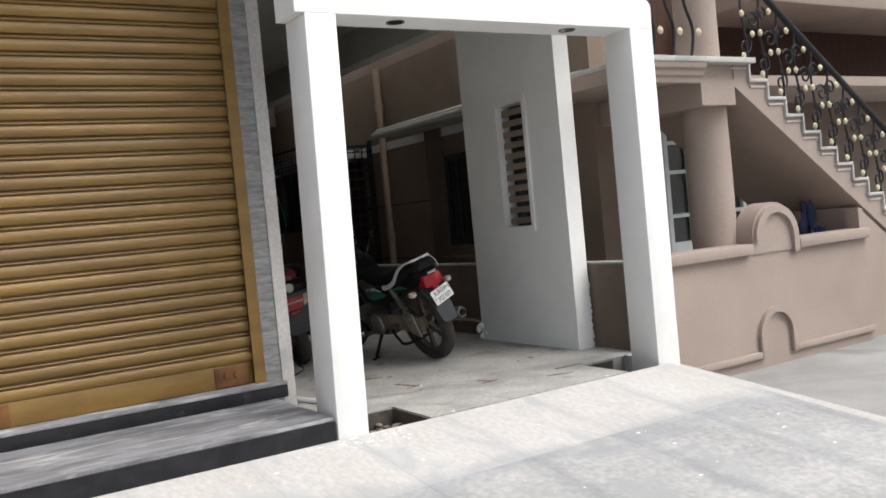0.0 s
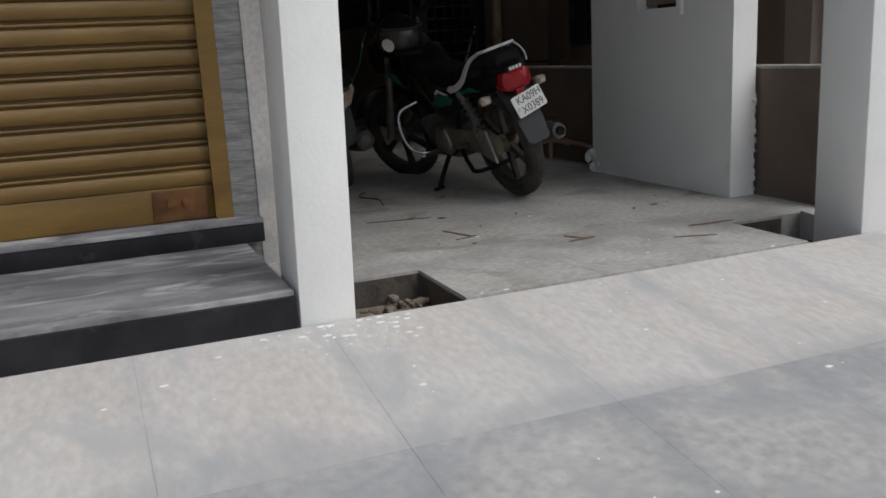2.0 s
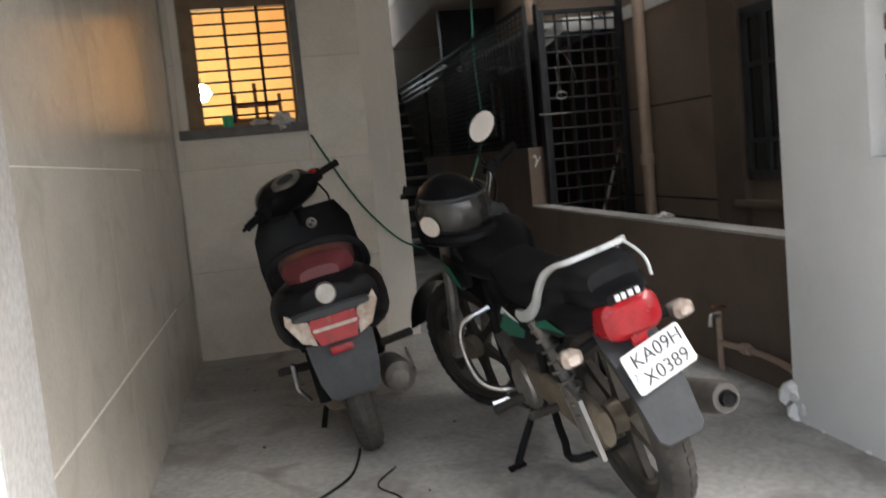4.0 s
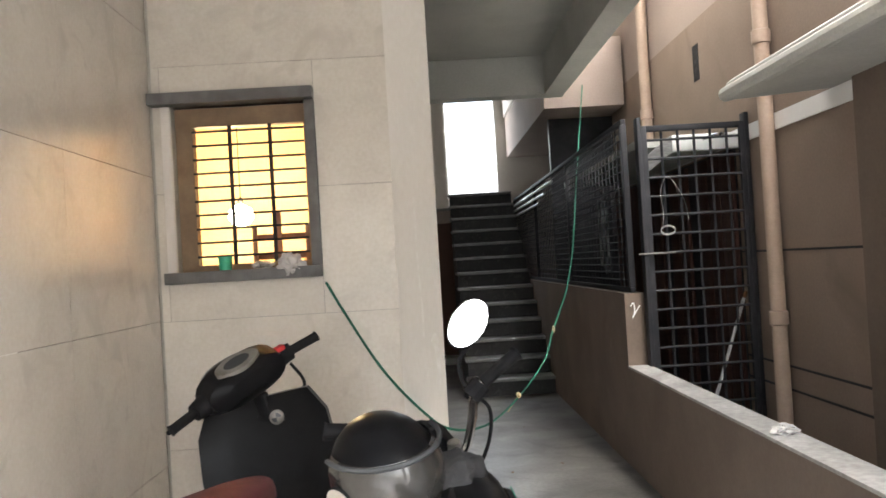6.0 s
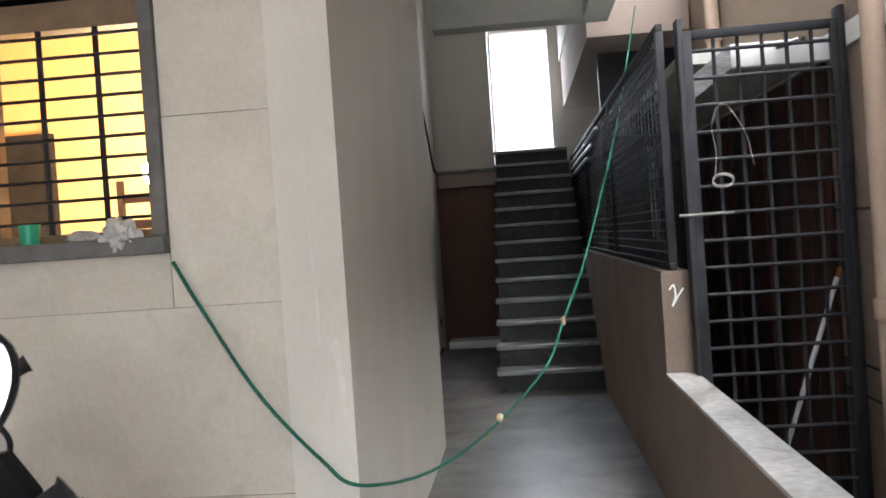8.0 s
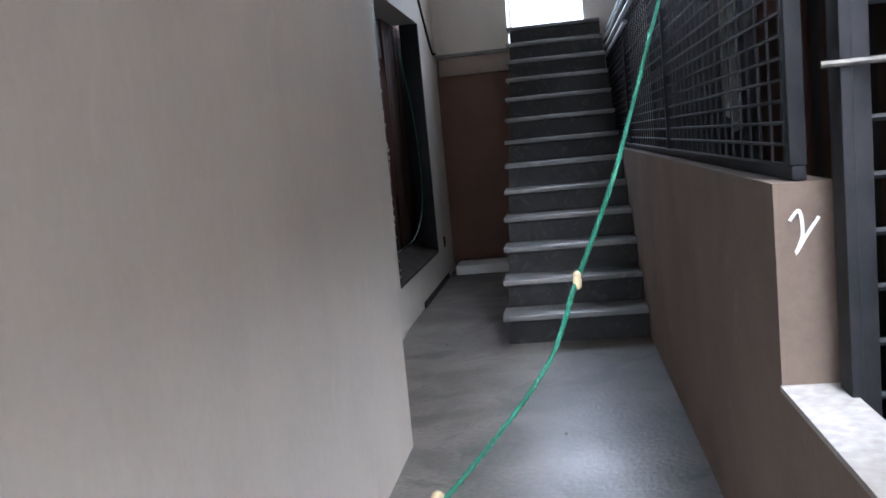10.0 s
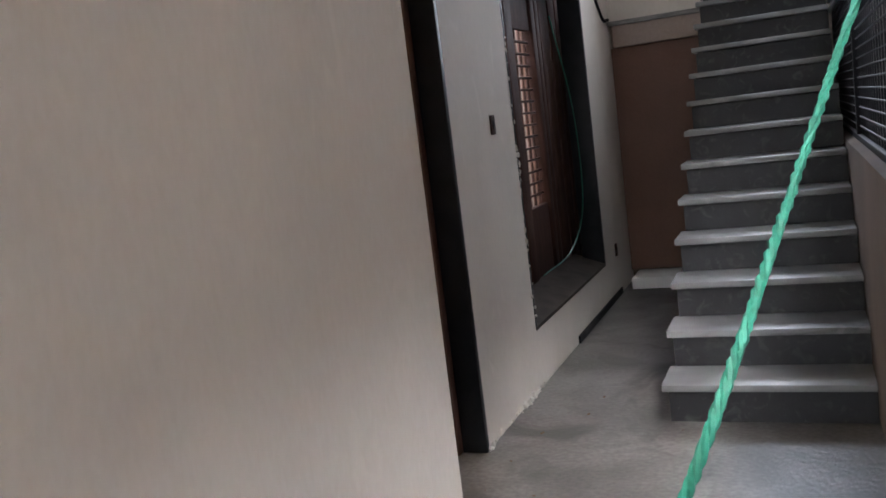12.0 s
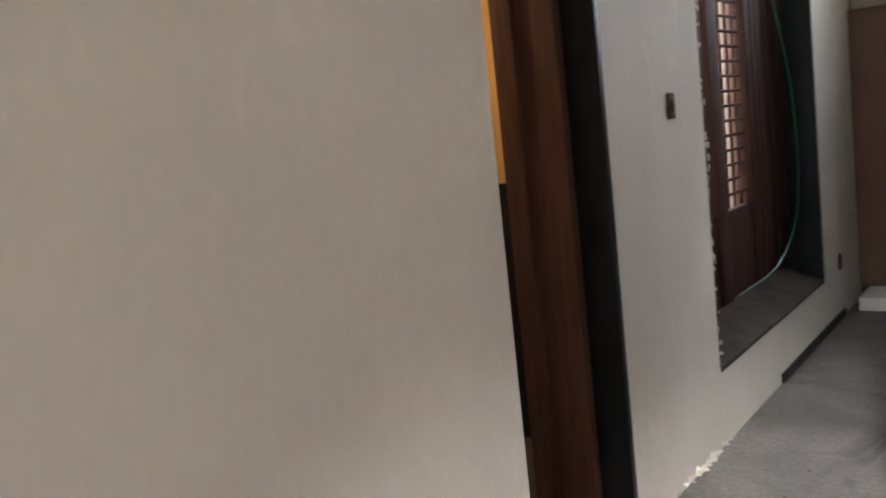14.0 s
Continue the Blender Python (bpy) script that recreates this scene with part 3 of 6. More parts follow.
structure("door_room", B(0.51, 0.97, 10.24, 10.298, 0.0, 2.05), M_GRAN, "dark wooden door in the lit room", "door")
bulb = thing("light_bulb", "bright warm bulb glowing in the room", "light bulb", pose(1.95, 9.48, 1.70))
part("glass", lathe(bmesh.new(), [(0.0, -0.08), (0.05, -0.065), (0.08, -0.02), (0.07, 0.025), (0.03, 0.055), (0.014, 0.062)], 20), glow("bulb_glow", (1.0, 0.80, 0.50), 60.0), bulb)
part("socket", lathe(bmesh.new(), [(0.016, 0.06), (0.018, 0.075), (0.018, 0.10), (0.005, 0.11)], 12), M_BLACKP, bulb)
part("cord", tube(bmesh.new(), [(0, 0, 0.10), (0, 0, 1.10)], 0.003, 6), M_BLACKP, bulb)
bl = bpy.data.lights.new("bulb_light", "POINT")
bl.energy, bl.color, bl.shadow_soft_size = 7.0, (1.0, 0.70, 0.38), 0.06
new("bulb_light", bl).location = (1.95, 9.36, 1.70)

rack = thing("wooden_rack", "small brown wooden rack standing inside the window", "rack", pose(2.36, 8.45, 0.0))
for x in (-0.13, 0.0, 0.15):
    part("upright", B(x - 0.012, x + 0.012, -0.012, 0.012, 0.0, 1.63 - 0.5 * abs(x), bev=0.003), M_DOORW, rack)
for k in range(6):
    part("rail", B(-0.14, 0.16, 0.0125, 0.022, 0.98 + 0.10 * k, 1.015 + 0.10 * k, bev=0.002), M_DOORW, rack)

# things on the sill
cup = thing("plastic_cup", "small green plastic tub on the window sill", "cup", pose(2.20, YB - 0.005, 1.333))
part("body", lathe(bmesh.new(), [(0.028, 0.0), (0.03, 0.03), (0.034, 0.062), (0.031, 0.062), (0.027, 0.004)], 16, caps=False), M_GRCUP, cup)
def crumple(name, x, y, z, s, m, label, cat, seed):
    r = random.Random(seed)
    bm = bmesh.new()
    v = bmesh.ops.create_icosphere(bm, subdivisions=4, radius=1.0)["verts"]
    for p in v:
        k = 0.72 + 0.55 * noise.noise(p.co * 2.3 + Vector((seed, 0, 0))) + 0.22 * noise.noise(p.co * 6 + Vector((0, seed, 0)))
        p.co = Vector((p.co.x * s[0] * k, p.co.y * s[1] * k, max(p.co.z * s[2] * k, -s[2] * 0.62) + s[2] * 0.62))
    ob = part(name, bm, m)
    ob.location = (x, y, z)
    return tagged(ob, label, cat)
crumple("plastic_bag", 2.50, YB - 0.03, 1.29, (0.075, 0.035, 0.07), M_BAG, "crumpled clear plastic bag hanging over the sill", "bag", 3)
crumple("plastic_bag", 2.37, YB - 0.0, 1.333, (0.06, 0.025, 0.024), M_BAG, "flattened clear plastic bag on the sill", "bag", 7)

# ---- rope from the sill round the corner and up to the overhang
rope = thing("rope", "bright green twisted plastic rope tied from sill to overhang", "rope")
path_r = spline([(2.66, YB - 0.016, 1.25), (2.74, YB - 0.016, 1.10), (2.90, YB - 0.016, 0.83), (3.08, YB - 0.016, 0.62), (3.20, YB - 0.03, 0.54), (3.38, 8.2, 0.48), (3.58, 8.62, 0.53), (3.80, 9.05, 0.68), (3.885, 9.20, 0.842), (3.95, 9.25, 0.98), (4.01, 9.30, 1.12), (4.13, 9.68, 1.40), (4.37, 10.75, 1.93), (4.69, 11.94, 2.9)], 24)
def strand(shift, r=0.0038, twist=130.0):
    pts, d = [], 0.0
    for i, p in enumerate(path_r):
        if i:
            d += (p - path_r[i - 1]).length
        t = (path_r[min(i + 1, len(path_r) - 1)] - path_r[max(i - 1, 0)]).normalized()
        side = t.cross(Vector((0, 0, 1))).normalized()
        up = side.cross(t)
        a = twist * d + shift
        pts.append(p + 0.0031 * (math.cos(a) * side + math.sin(a) * up))
    return tube(bmesh.new(), pts, r, 6)
for k in range(3):
    part("strand", strand(k * 2.094), M_ROPE, rope)
kn = (3.60, 8.66, 0.55)
part("knot", lathe(bmesh.new(), [(0.004, -0.035), (0.012, -0.025), (0.014, 0.0), (0.010, 0.02), (0.013, 0.03), (0.004, 0.04)], 10, "y", kn), M_TWINE, rope, "pale twine knot")
part("knot", lathe(bmesh.new(), [(0.004, -0.022), (0.009, -0.017), (0.0105, 0.0), (0.008, 0.008), (0.010, 0.016), (0.004, 0.022)], 10, "z", (3.893, 9.206, 0.858)), M_TWINE, rope, "pale twine knot")
bm = tube(bmesh.new(), [kn, (3.57, 8.63, 0.52), (3.53, 8.60, 0.47)], 0.004, 6)
part("loose_end", bm, M_TWINE, rope)

# ---- door in the recessed wall
door = tagged(new("door_1"), "half-open dark wooden door with a black stone jamb", "door", "", "structure")
part("door_jamb", B(XL - 0.105, XL + 0.006, D1 - 0.02, D1 + 0.012, 0.0, 2.15, bev=0.003), M_JAMB, door, "black granite jamb")
part("door_jamb", B(XL - 0.105, XL + 0.006, D0 - 0.012, D0 + 0.02, 0.0, 2.15, bev=0.003), M_JAMB, door)
bm = bmesh.new()
box(bm, XL - 0.26, XL - 0.106, D1 - 0.06, D1 - 0.002, 0.0, 2.10, 0.004)
box(bm, XL - 0.315, XL - 0.24, D1 - 0.085, D1 - 0.04, 0.0, 2.10, 0.004)
box(bm, XL - 0.315, XL - 0.106, D0 + 0.02, D1 - 0.06, 2.04, 2.10, 0.004)
part("door_frame", bm, mat("red_brown_frame", (0.115, 0.052, 0.036), (0.085, 0.038, 0.026), 7.0, 0.6, bump=0.2, stretch=(6, 6, 0.6), spec=0.3), door, "red-brown wooden door frame")
# Entry walls are ochre above 1.12 and near black below.
structure("wall_entry_room", B(1.0, 1.1, 10.4, 12.6, 1.12, 2.8), M_ROOM, "ochre inner wall behind the door", "wall")
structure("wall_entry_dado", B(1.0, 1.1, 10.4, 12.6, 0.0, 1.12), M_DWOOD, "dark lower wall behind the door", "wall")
structure("wall_entry_side", B(1.1, 2.455, 12.5, 12.6, 1.12, 2.8), M_ROOM, "ochre upper partition behind the door", "wall")
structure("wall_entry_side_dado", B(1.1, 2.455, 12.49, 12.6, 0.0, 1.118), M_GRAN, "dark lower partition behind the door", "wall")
# Hidden bulb and point lamp, added to warm the partition behind the door.
bulb = thing("light_bulb", "small unseen bulb added to warm the entry room", "light bulb", pose(1.55, 11.3, 2.45))
part("glass", lathe(bmesh.new(), [(0.0, -0.045), (0.03, -0.035), (0.042, -0.01), (0.036, 0.02), (0.018, 0.045), (0.014, 0.06)], 16), glow("bulb_glow_dim", (1.0, 0.70, 0.36), 12.0), bulb)
part("cord", tube(bmesh.new(), [(0, 0, 0.06), (0, 0, 0.35)], 0.003, 6), M_BLACKP, bulb)
el = bpy.data.lights.new("entry_light", "POINT")
el.energy, el.color, el.shadow_soft_size = 0.09, (1.0, 0.55, 0.24), 0.05
new("entry_light", el).location = (1.55, 11.42, 2.42)
structure("wall_entry_side_near", B(1.1, 2.99, 10.41, 10.46, 0.0, 2.8), M_DOORW, "brown partition", "wall")
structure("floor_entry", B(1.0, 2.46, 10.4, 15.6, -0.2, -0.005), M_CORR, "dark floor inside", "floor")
structure("ceiling_entry", B(1.0, 2.46, 10.4, 12.6, 2.8, 2.9), M_CEIL, "inside ceiling", "ceiling")

# ---- tall opening with a wooden frame and lattice
win = tagged(new("window_3"), "tall recessed window with brown wooden frame and lattice", "window", "", "structure")
part("window_jamb", B(XL - 0.15, XL + 0.004, V1 - 0.02, V1 + 0.01, VZ0 + 0.02, VZ1, bev=0.003), M_JAMB, win, "black stone jamb")
part("window_jamb", B(XL - 0.12, XL + 0.003, V0 - 0.004, V0 + 0.014, VZ0 + 0.02, VZ1, bev=0.002), M_JAMB, win)
part("window_sill", prism(bmesh.new(), [(XL - 0.30, VZ0 + 0.13), (XL - 0.30, VZ0), (XL + 0.004, VZ0), (XL + 0.004, VZ0 + 0.02)], "y", V0, V1), M_DSILL, win)
for y0, y1 in ((13.38, 13.52), (13.95, 14.03), (14.05, 14.12), (14.14, 14.36), (14.39, 14.55), (14.58, 14.85)):
    part("window_post", B(XL - 0.27, XL - 0.20, y0, y1, VZ0 + 0.10, VZ1, bev=0.008), M_DWOOD, win)
part("window_panel", B(XL - 0.315, XL - 0.28, 13.96, 15.38, 0.0, VZ1 + 0.1), M_DOORW, win)
part("window_rail", B(XL - 0.26, XL - 0.22, V0, 13.95, VZ0 + 0.10, 0.83, bev=0.006), M_DWOOD, win)
part("window_rail", B(XL - 0.26, XL - 0.22, V0, 13.95, 1.92, VZ1, bev=0.006), M_DWOOD, win)
bar_m = mesh_of(tube(bmesh.new(), [(0, V0, 0), (0, 13.95, 0)], 0.008, 6), "lattice_bar", M_DWOOD)
for i in range(14):
    ob = new("lattice_bar", bar_m)
    ob.parent, ob.location = win, (XL - 0.245, 0, 0.90 + 0.073 * i)
for y in (13.0, 13.2, 13.58, 13.68, 13.78, 13.88):
    part("lattice_bar", tube(bmesh.new(), [(XL - 0.252, y, 0.83), (XL - 0.252, y + 0.02, 1.92)], 0.008, 6), M_DWOOD, win)
# White wall placed behind the lattice to stand for bright daylight.
structure("wall_inner_light", B(1.3, 1.4, 12.9, 15.4, 0.0, 2.8), M_WHITE, "white wall standing in for daylight beyond the lattice", "wall")
structure("wall_inner_end", B(1.0, 2.46, 15.4, 15.5, 0.0, 2.8), M_BROWN, "brown inner wall", "wall")
part("hanging_wire", tube(bmesh.new(), spline([(XL - 0.1, 14.0, 2.0), (XL - 0.06, 14.22, 1.4), (XL - 0.05, 14.2, 0.8), (XL - 0.08, 13.9, 0.52), (XL - 0.14, 13.4, 0.45)], 8), 0.004, 6), M_GREEN, win)
chip_patch("trim_window_edge", XL - 0.004, V0, VZ0, M_PLAST, "ragged plaster edge of the window opening", 60, 0.016, (0.006, 0.012, 1.9))
chip_patch("trim_wall_foot", XL + 0.002, 12.3, -0.012, M_PLAST, "ragged plaster along the floor", 40, 0.02, (0.008, 0.5, 0.03))
# Black strip on the wall face, drawn for the shade in a gap.
structure("baseboard", B(XL, XL + 0.01, 13.52, 14.95, 0.0, 0.045), M_GRAN, "black strip drawn for the shaded gap along the wall's foot", "baseboard")

def switch(x, y, z):
    s = thing("switch_box", "small brown switch box set in the plaster wall", "switch", pose(x, y, z), "switches")
    part("plate", B(0, 0.008, -0.03, 0.03, -0.045, 0.045, bev=0.002), M_DWOOD, s)
    part("rocker", B(0.008, 0.013, -0.012, 0.012, -0.02, 0.02, bev=0.002), M_GRAN, s)
switch(XL, 12.346, 1.366)
switch(XL, 14.865, 0.345)
wire = thing("wall_cable", "dark cable running slantwise down the plaster wall", "cable")
part("sheath", tube(bmesh.new(), spline([(XL + 0.006, 13.4, 3.3), (XL + 0.006, 13.75, 3.0), (XL + 0.006, 14.4, 2.6), (XL + 0.006, 15.1, 2.08), (XL + 0.006, 15.38, 2.05)], 6), 0.012, 6), M_BLACKP, wire)

# daylight coming in at the stair head
hd_l = bpy.data.lights.new("stair_head_daylight", "AREA")
hd_l.shape, hd_l.size, hd_l.size_y, hd_l.energy, hd_l.color = "RECTANGLE", 0.62, 1.35, 2.2, (0.93, 0.97, 1.0)
new("stair_head_daylight", hd_l).matrix_world = look((3.84, 15.93, 2.95), (3.84, 13.0, 0.9))

# ---- far end: door under the landing
door = tagged(new("door_2"), "plain brown door under the stair landing", "door", "", "structure")
# Unseen backing, added to stop outside light leaking round the end door.
structure("wall_end_backing", B(2.46, 3.60, YE + 0.07, YE + 0.14, -0.3, 2.035), M_BROWN, "unseen brown wall added behind the end door against stray light", "wall")
part("door_leaf", B(XL + 0.001, 3.495, YE, YE + 0.05, 0.09, 1.835, bev=0.003), M_DOORW, door)
structure("trim_door_head", B(XL + 0.03, 3.49, YE - 0.03, YE + 0.06, 1.838, 2.0, bev=0.004), M_PINK, "unpainted plywood board above the door", "board")
structure("trim_door_head_rail", B(XL, 3.49, YE - 0.05, YE + 0.06, 2.003, 2.035), M_GREYPL, "grey ledge above the door", "ledge")
structure("step_white", B(XL + 0.06, 3.49, YE - 0.36, YE - 0.002, 0.0, 0.085, bev=0.006), M_WHITE, "white step before the far door", "step")

# ---- treads and risers
for i in range(13):
    y = 12.20 + 0.262 * i
    top = 0.17 * (i + 1)
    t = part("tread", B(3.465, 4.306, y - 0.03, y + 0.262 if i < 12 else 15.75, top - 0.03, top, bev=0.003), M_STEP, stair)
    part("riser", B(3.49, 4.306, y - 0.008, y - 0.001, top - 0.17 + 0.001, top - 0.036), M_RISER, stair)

# ---- mesh screen on the high parapet, with conduits
screen = thing("mesh_screen", "black iron mesh screen standing on the parapet wall", "screen")
sx = 4.37
part("rail", B(sx - 0.015, sx + 0.015, 9.06, 15.6, 1.062, 1.092, bev=0.003), M_BLACK, screen)
part("rail", B(sx - 0.015, sx + 0.015, 9.06, 15.6, 2.085, 2.115, bev=0.003), M_BLACK, screen)
for y in (9.08, 11.2, 13.4, 15.55):
    part("post", B(sx - 0.018, sx + 0.018, y - 0.018, y + 0.018, 1.093, 2.084, bev=0.003), M_BLACK, screen)
bar_m = mesh_of(tube(bmesh.new(), [(0, 9.08, 0), (0, 15.55, 0)], 0.0045, 5), "bar", M_BLACK)
for i in range(20):
    ob = new("bar", bar_m)
    ob.parent, ob.location = screen, (sx, 0, 1.135 + 0.048 * i)
bar_v = mesh_of(tube(bmesh.new(), [(0, 0, 1.093), (0, 0, 2.084)], 0.0045, 5), "bar", M_BLACK)
for i in range(54):
    ob = new("bar", bar_v)
    ob.parent, ob.location = screen, (sx + 0.006, 9.2 + 0.118 * i, 0)
for k, z in enumerate((2.01, 1.94, 1.87)):
    c = thing("conduit", "pale painted conduit pipe along the screen", "pipe", None, "conduits")
    part("pipe", tube(bmesh.new(), [(sx - 0.03, 11.9 + 0.5 * k, z), (sx - 0.03, 15.5, z)], 0.014, 8), M_SILVER, c)

# ---- iron gate between parapet and next house
gate = thing("iron_gate", "black iron grid gate standing shut between the houses", "gate")
GY, GX0, GX1 = 8.96, 4.445, 5.07
for x in (GX0, GX1 - 0.035):
    part("stile", B(x, x + 0.035, GY - 0.018, GY + 0.018, -0.08, 2.05, bev=0.003), M_BLACK, gate)
part("top_rail", B(GX0 + 0.036, GX1 - 0.036, GY - 0.018, GY + 0.018, 2.015, 2.05, bev=0.003), M_BLACK, gate)
part("bottom_rail", B(GX0 + 0.036, GX1 - 0.036, GY - 0.018, GY + 0.018, -0.05, -0.015, bev=0.003), M_BLACK, gate)
for i in range(18):
    z = 0.06 + 0.112 * i
    part("bar", tube(bmesh.new(), [(GX0 + 0.03, GY - 0.006, z), (GX1 - 0.03, GY - 0.006, z)], 0.0085, 6), M_BLACK, gate)
for i in range(5):
    x = GX0 + 0.125 + 0.098 * i
    part("bar", tube(bmesh.new(), [(x, GY + 0.006, -0.015), (x, GY + 0.006, 2.015)], 0.0085, 6), M_BLACK, gate)
part("latch", tube(bmesh.new(), [(GX0 - 0.06, GY - 0.03, 1.29), (GX0 + 0.16, GY - 0.03, 1.29)], 0.007, 8), M_ENGINE, gate, "dull steel sliding bolt")
for z in (1.29, 0.4, 1.8):
    part("hinge", lathe(bmesh.new(), [(0.012, -0.04), (0.012, 0.04)], 10, "z", (GX1, GY - 0.02, z)), M_BLACK, gate)
for x in (4.432, 5.075):
    g = thing("gate_post", "black iron gate post beside the wall", "post", None, "gate posts")
    part("post", B(x - 0.012, x + 0.012, GY - 0.03, GY + 0.05, -0.1, 2.10, bev=0.003), M_BLACK, g)
coil = thing("wire_coil", "coil of pale wire hooked on the gate", "wire", pose(4.57, GY - 0.02, 1.42))
bm = bmesh.new()
for k in range(3):
    tube(bm, [(0.042 * math.cos(a), -0.004 * k, 0.026 * math.sin(a) + 0.004 * k) for a in (2 * math.pi * j / 24 for j in range(25))], 0.0022, 5)
part("loop", bm, M_BAG, coil)
part("tail", tube(bmesh.new(), spline([(-0.03, 0, 0.01), (-0.02, 0, 0.12), (-0.03, 0, 0.24), (0.02, 0, 0.32), (0.10, 0, 0.20), (0.13, 0, 0.06)], 6), 0.0014, 5), M_BAG, coil)
stick = thing("broom_stick", "pale painted stick leaning behind the iron gate", "stick")
part("handle", tube(bmesh.new(), [(4.66, 9.06, -0.09), (5.04, 9.06, 0.99)], 0.011, 8), M_SILVER, stick)
part("tip", tube(bmesh.new(), [(5.041, 9.06, 0.992), (5.055, 9.06, 1.03)], 0.012, 8), M_RUST, stick, "rusty orange tip")
board = thing("lintel_board", "white-painted board across the passage behind the gate", "board")
part("plank", B(4.66, 5.09, 9.05, 9.10, 1.90, 2.0, bev=0.004), M_WHITE, board)
part("brace", prism(bmesh.new(), [(4.66, 1.90), (4.66, 2.0), (4.44, 1.84), (4.44, 1.74)], "y", 9.052, 9.098), M_GREYPL, board)
cctv = thing("tap_valve", "small chrome valve fixed above the white board", "valve", pose(4.90, 9.035, 1.975))
part("body", tube(bmesh.new(), [(-0.06, 0, -0.01), (0.03, -0.01, 0.012)], [0.008, 0.014], 10), M_CHROME, cctv)
for dx in (0.03, 0.055):
    part("ring", lathe(bmesh.new(), [(0.006, -0.006), (0.014, -0.006), (0.014, 0.006), (0.006, 0.006)], 12, "y", (dx, -0.012, 0.012)), M_CHROME, cctv)

# clothes on a line behind the screen
line = thing("clothes_line", "thin clothes line stretched behind the screen", "line")
part("cord", tube(bmesh.new(), [(4.46, 10.3, 1.78), (4.62, 10.85, 1.72), (4.9, 11.6, 1.78)], 0.003, 5), M_BLACKP, line)
def cloth(x, y, w, h, m, label, seed):
    bm = bmesh.new()
    n = 12
    vs = []
    for i in range(n + 1):
        u = i / n
        vs.append([bm.verts.new((x + w * u * 0.3 + 0.02 * math.sin(9 * u + seed), y + w * u + 0.015 * math.sin(7 * u + 3 * v), 1.72 - h * v - 0.02 * math.sin(5 * u + seed) * v)) for v in (k / 8 for k in range(9))])
    for i in range(n):
        for k in range(8):
            bm.faces.new((vs[i][k], vs[i + 1][k], vs[i + 1][k + 1], vs[i][k + 1]))
    bmesh.ops.solidify(bm, geom=bm.faces[:], thickness=0.004)
    tagged(part("hanging_cloth", bm, m), label, "cloth", "washing on the line")
cloth(4.57, 10.78, 0.16, 0.30, M_CLOTHR, "red cloth hung on the line to dry", 1)
cloth(4.58, 11.0, 0.20, 0.50, M_CLOTHW, "grey-white cloth hung on the line", 2)
cloth(4.52, 10.5, 0.16, 0.55, M_CLOTHW, "grey-white cloth hung on the line", 4)

# ---- side of the next house
structure("trim_band", B(XH - 0.012, XH, 5.0, 16.0, 1.935, 2.025), M_WHITE, "white painted band along the house wall", "band")
for z in (1.27, 0.63, 0.50):
    structure("trim_groove", B(XH - 0.003, XH, 7.55, 16.0, z - 0.006, z + 0.006), M_GRAN, "dark groove in the plaster", "groove")
for y, z0, z1, r in ((8.56, -0.1, 2.9, 0.042), (11.05, 2.0, 6.0, 0.045)):
    p = thing("drain_pipe", "tan-painted drain pipe up the house wall", "pipe", None, "drain pipes")
    part("pipe", tube(bmesh.new(), [(XH - 0.055, y, z0), (XH - 0.055, y, z1)], r, 14), M_PIPE, p)
    for z in (2.45, 0.9):
        if z > z0:
            part("collar", lathe(bmesh.new(), [(r + 0.001, -0.04), (r + 0.01, -0.035), (r + 0.01, 0.035), (r + 0.001, 0.04)], 14, "z", (XH - 0.055, y, z)), M_PIPE, p)
# Flat black plate stands for the shade inside the vent hole.
structure("wall_vent", B(XH - 0.004, XH + 0.0, 9.80, 9.92, 2.48, 2.73), M_GRAN, "black plate drawn for the shaded vent hole high in the house wall", "vent")
shade = tagged(new("sunshade"), "concrete sunshade over the next house's window", "sunshade", "", "structure")
part("slab", prism(bmesh.new(), [(XH, 2.03), (4.62, 2.00), (4.60, 2.03), (4.60, 2.08), (4.63, 2.10), (XH, 2.20)], "y", 5.0, 7.9), M_CEIL, shade)
part("roll", tube(bmesh.new(), [(4.60, 5.0, 2.03), (4.60, 7.92, 2.03)], 0.035, 10), M_CEIL, shade)
win = tagged(new("window_4"), "arched grey-green window in the next house's side", "window", "", "structure")
WY0, WY1 = 6.30, 7.27
bm = bmesh.new()
for y0, y1, z0, z1 in ((WY0, WY0 + 0.05, 0.76, 1.70), (WY1 - 0.05, WY1, 0.76, 1.70), (WY0, WY1, 0.76, 0.81), (WY0, WY1, 1.66, 1.72), (6.54, 6.58, 0.8, 1.68), (6.78, 6.82, 0.8, 1.68), (7.03, 7.07, 0.8, 1.68)):
    box(bm, XH - 0.03, XH - 0.002, y0, y1, z0, z1, 0.003)
part("window_frame", bm, M_GREYPLA, win)
for z in (0.98, 1.40):
    part("window_bar", B(XH - 0.026, XH - 0.004, WY0, WY1, z - 0.012, z + 0.012), M_GREYPLA, win)
part("pane", B(XH - 0.012, XH - 0.002, WY0 + 0.04, WY1 - 0.04, 0.8, 1.68), M_DGLASS, win)
part("window_sill", B(XH - 0.07, XH, WY0 - 0.1, WY1 + 0.1, 0.60, 0.645, bev=0.006), M_NBR, win)
# Strip in the browner plaster colour, set slightly proud of the wall.
structure("wall_house_pier", B(XH - 0.04, XH, 7.30, 7.62, -0.1, 2.03), M_BROWN, "darker brown strip of wall beside the window", "wall")
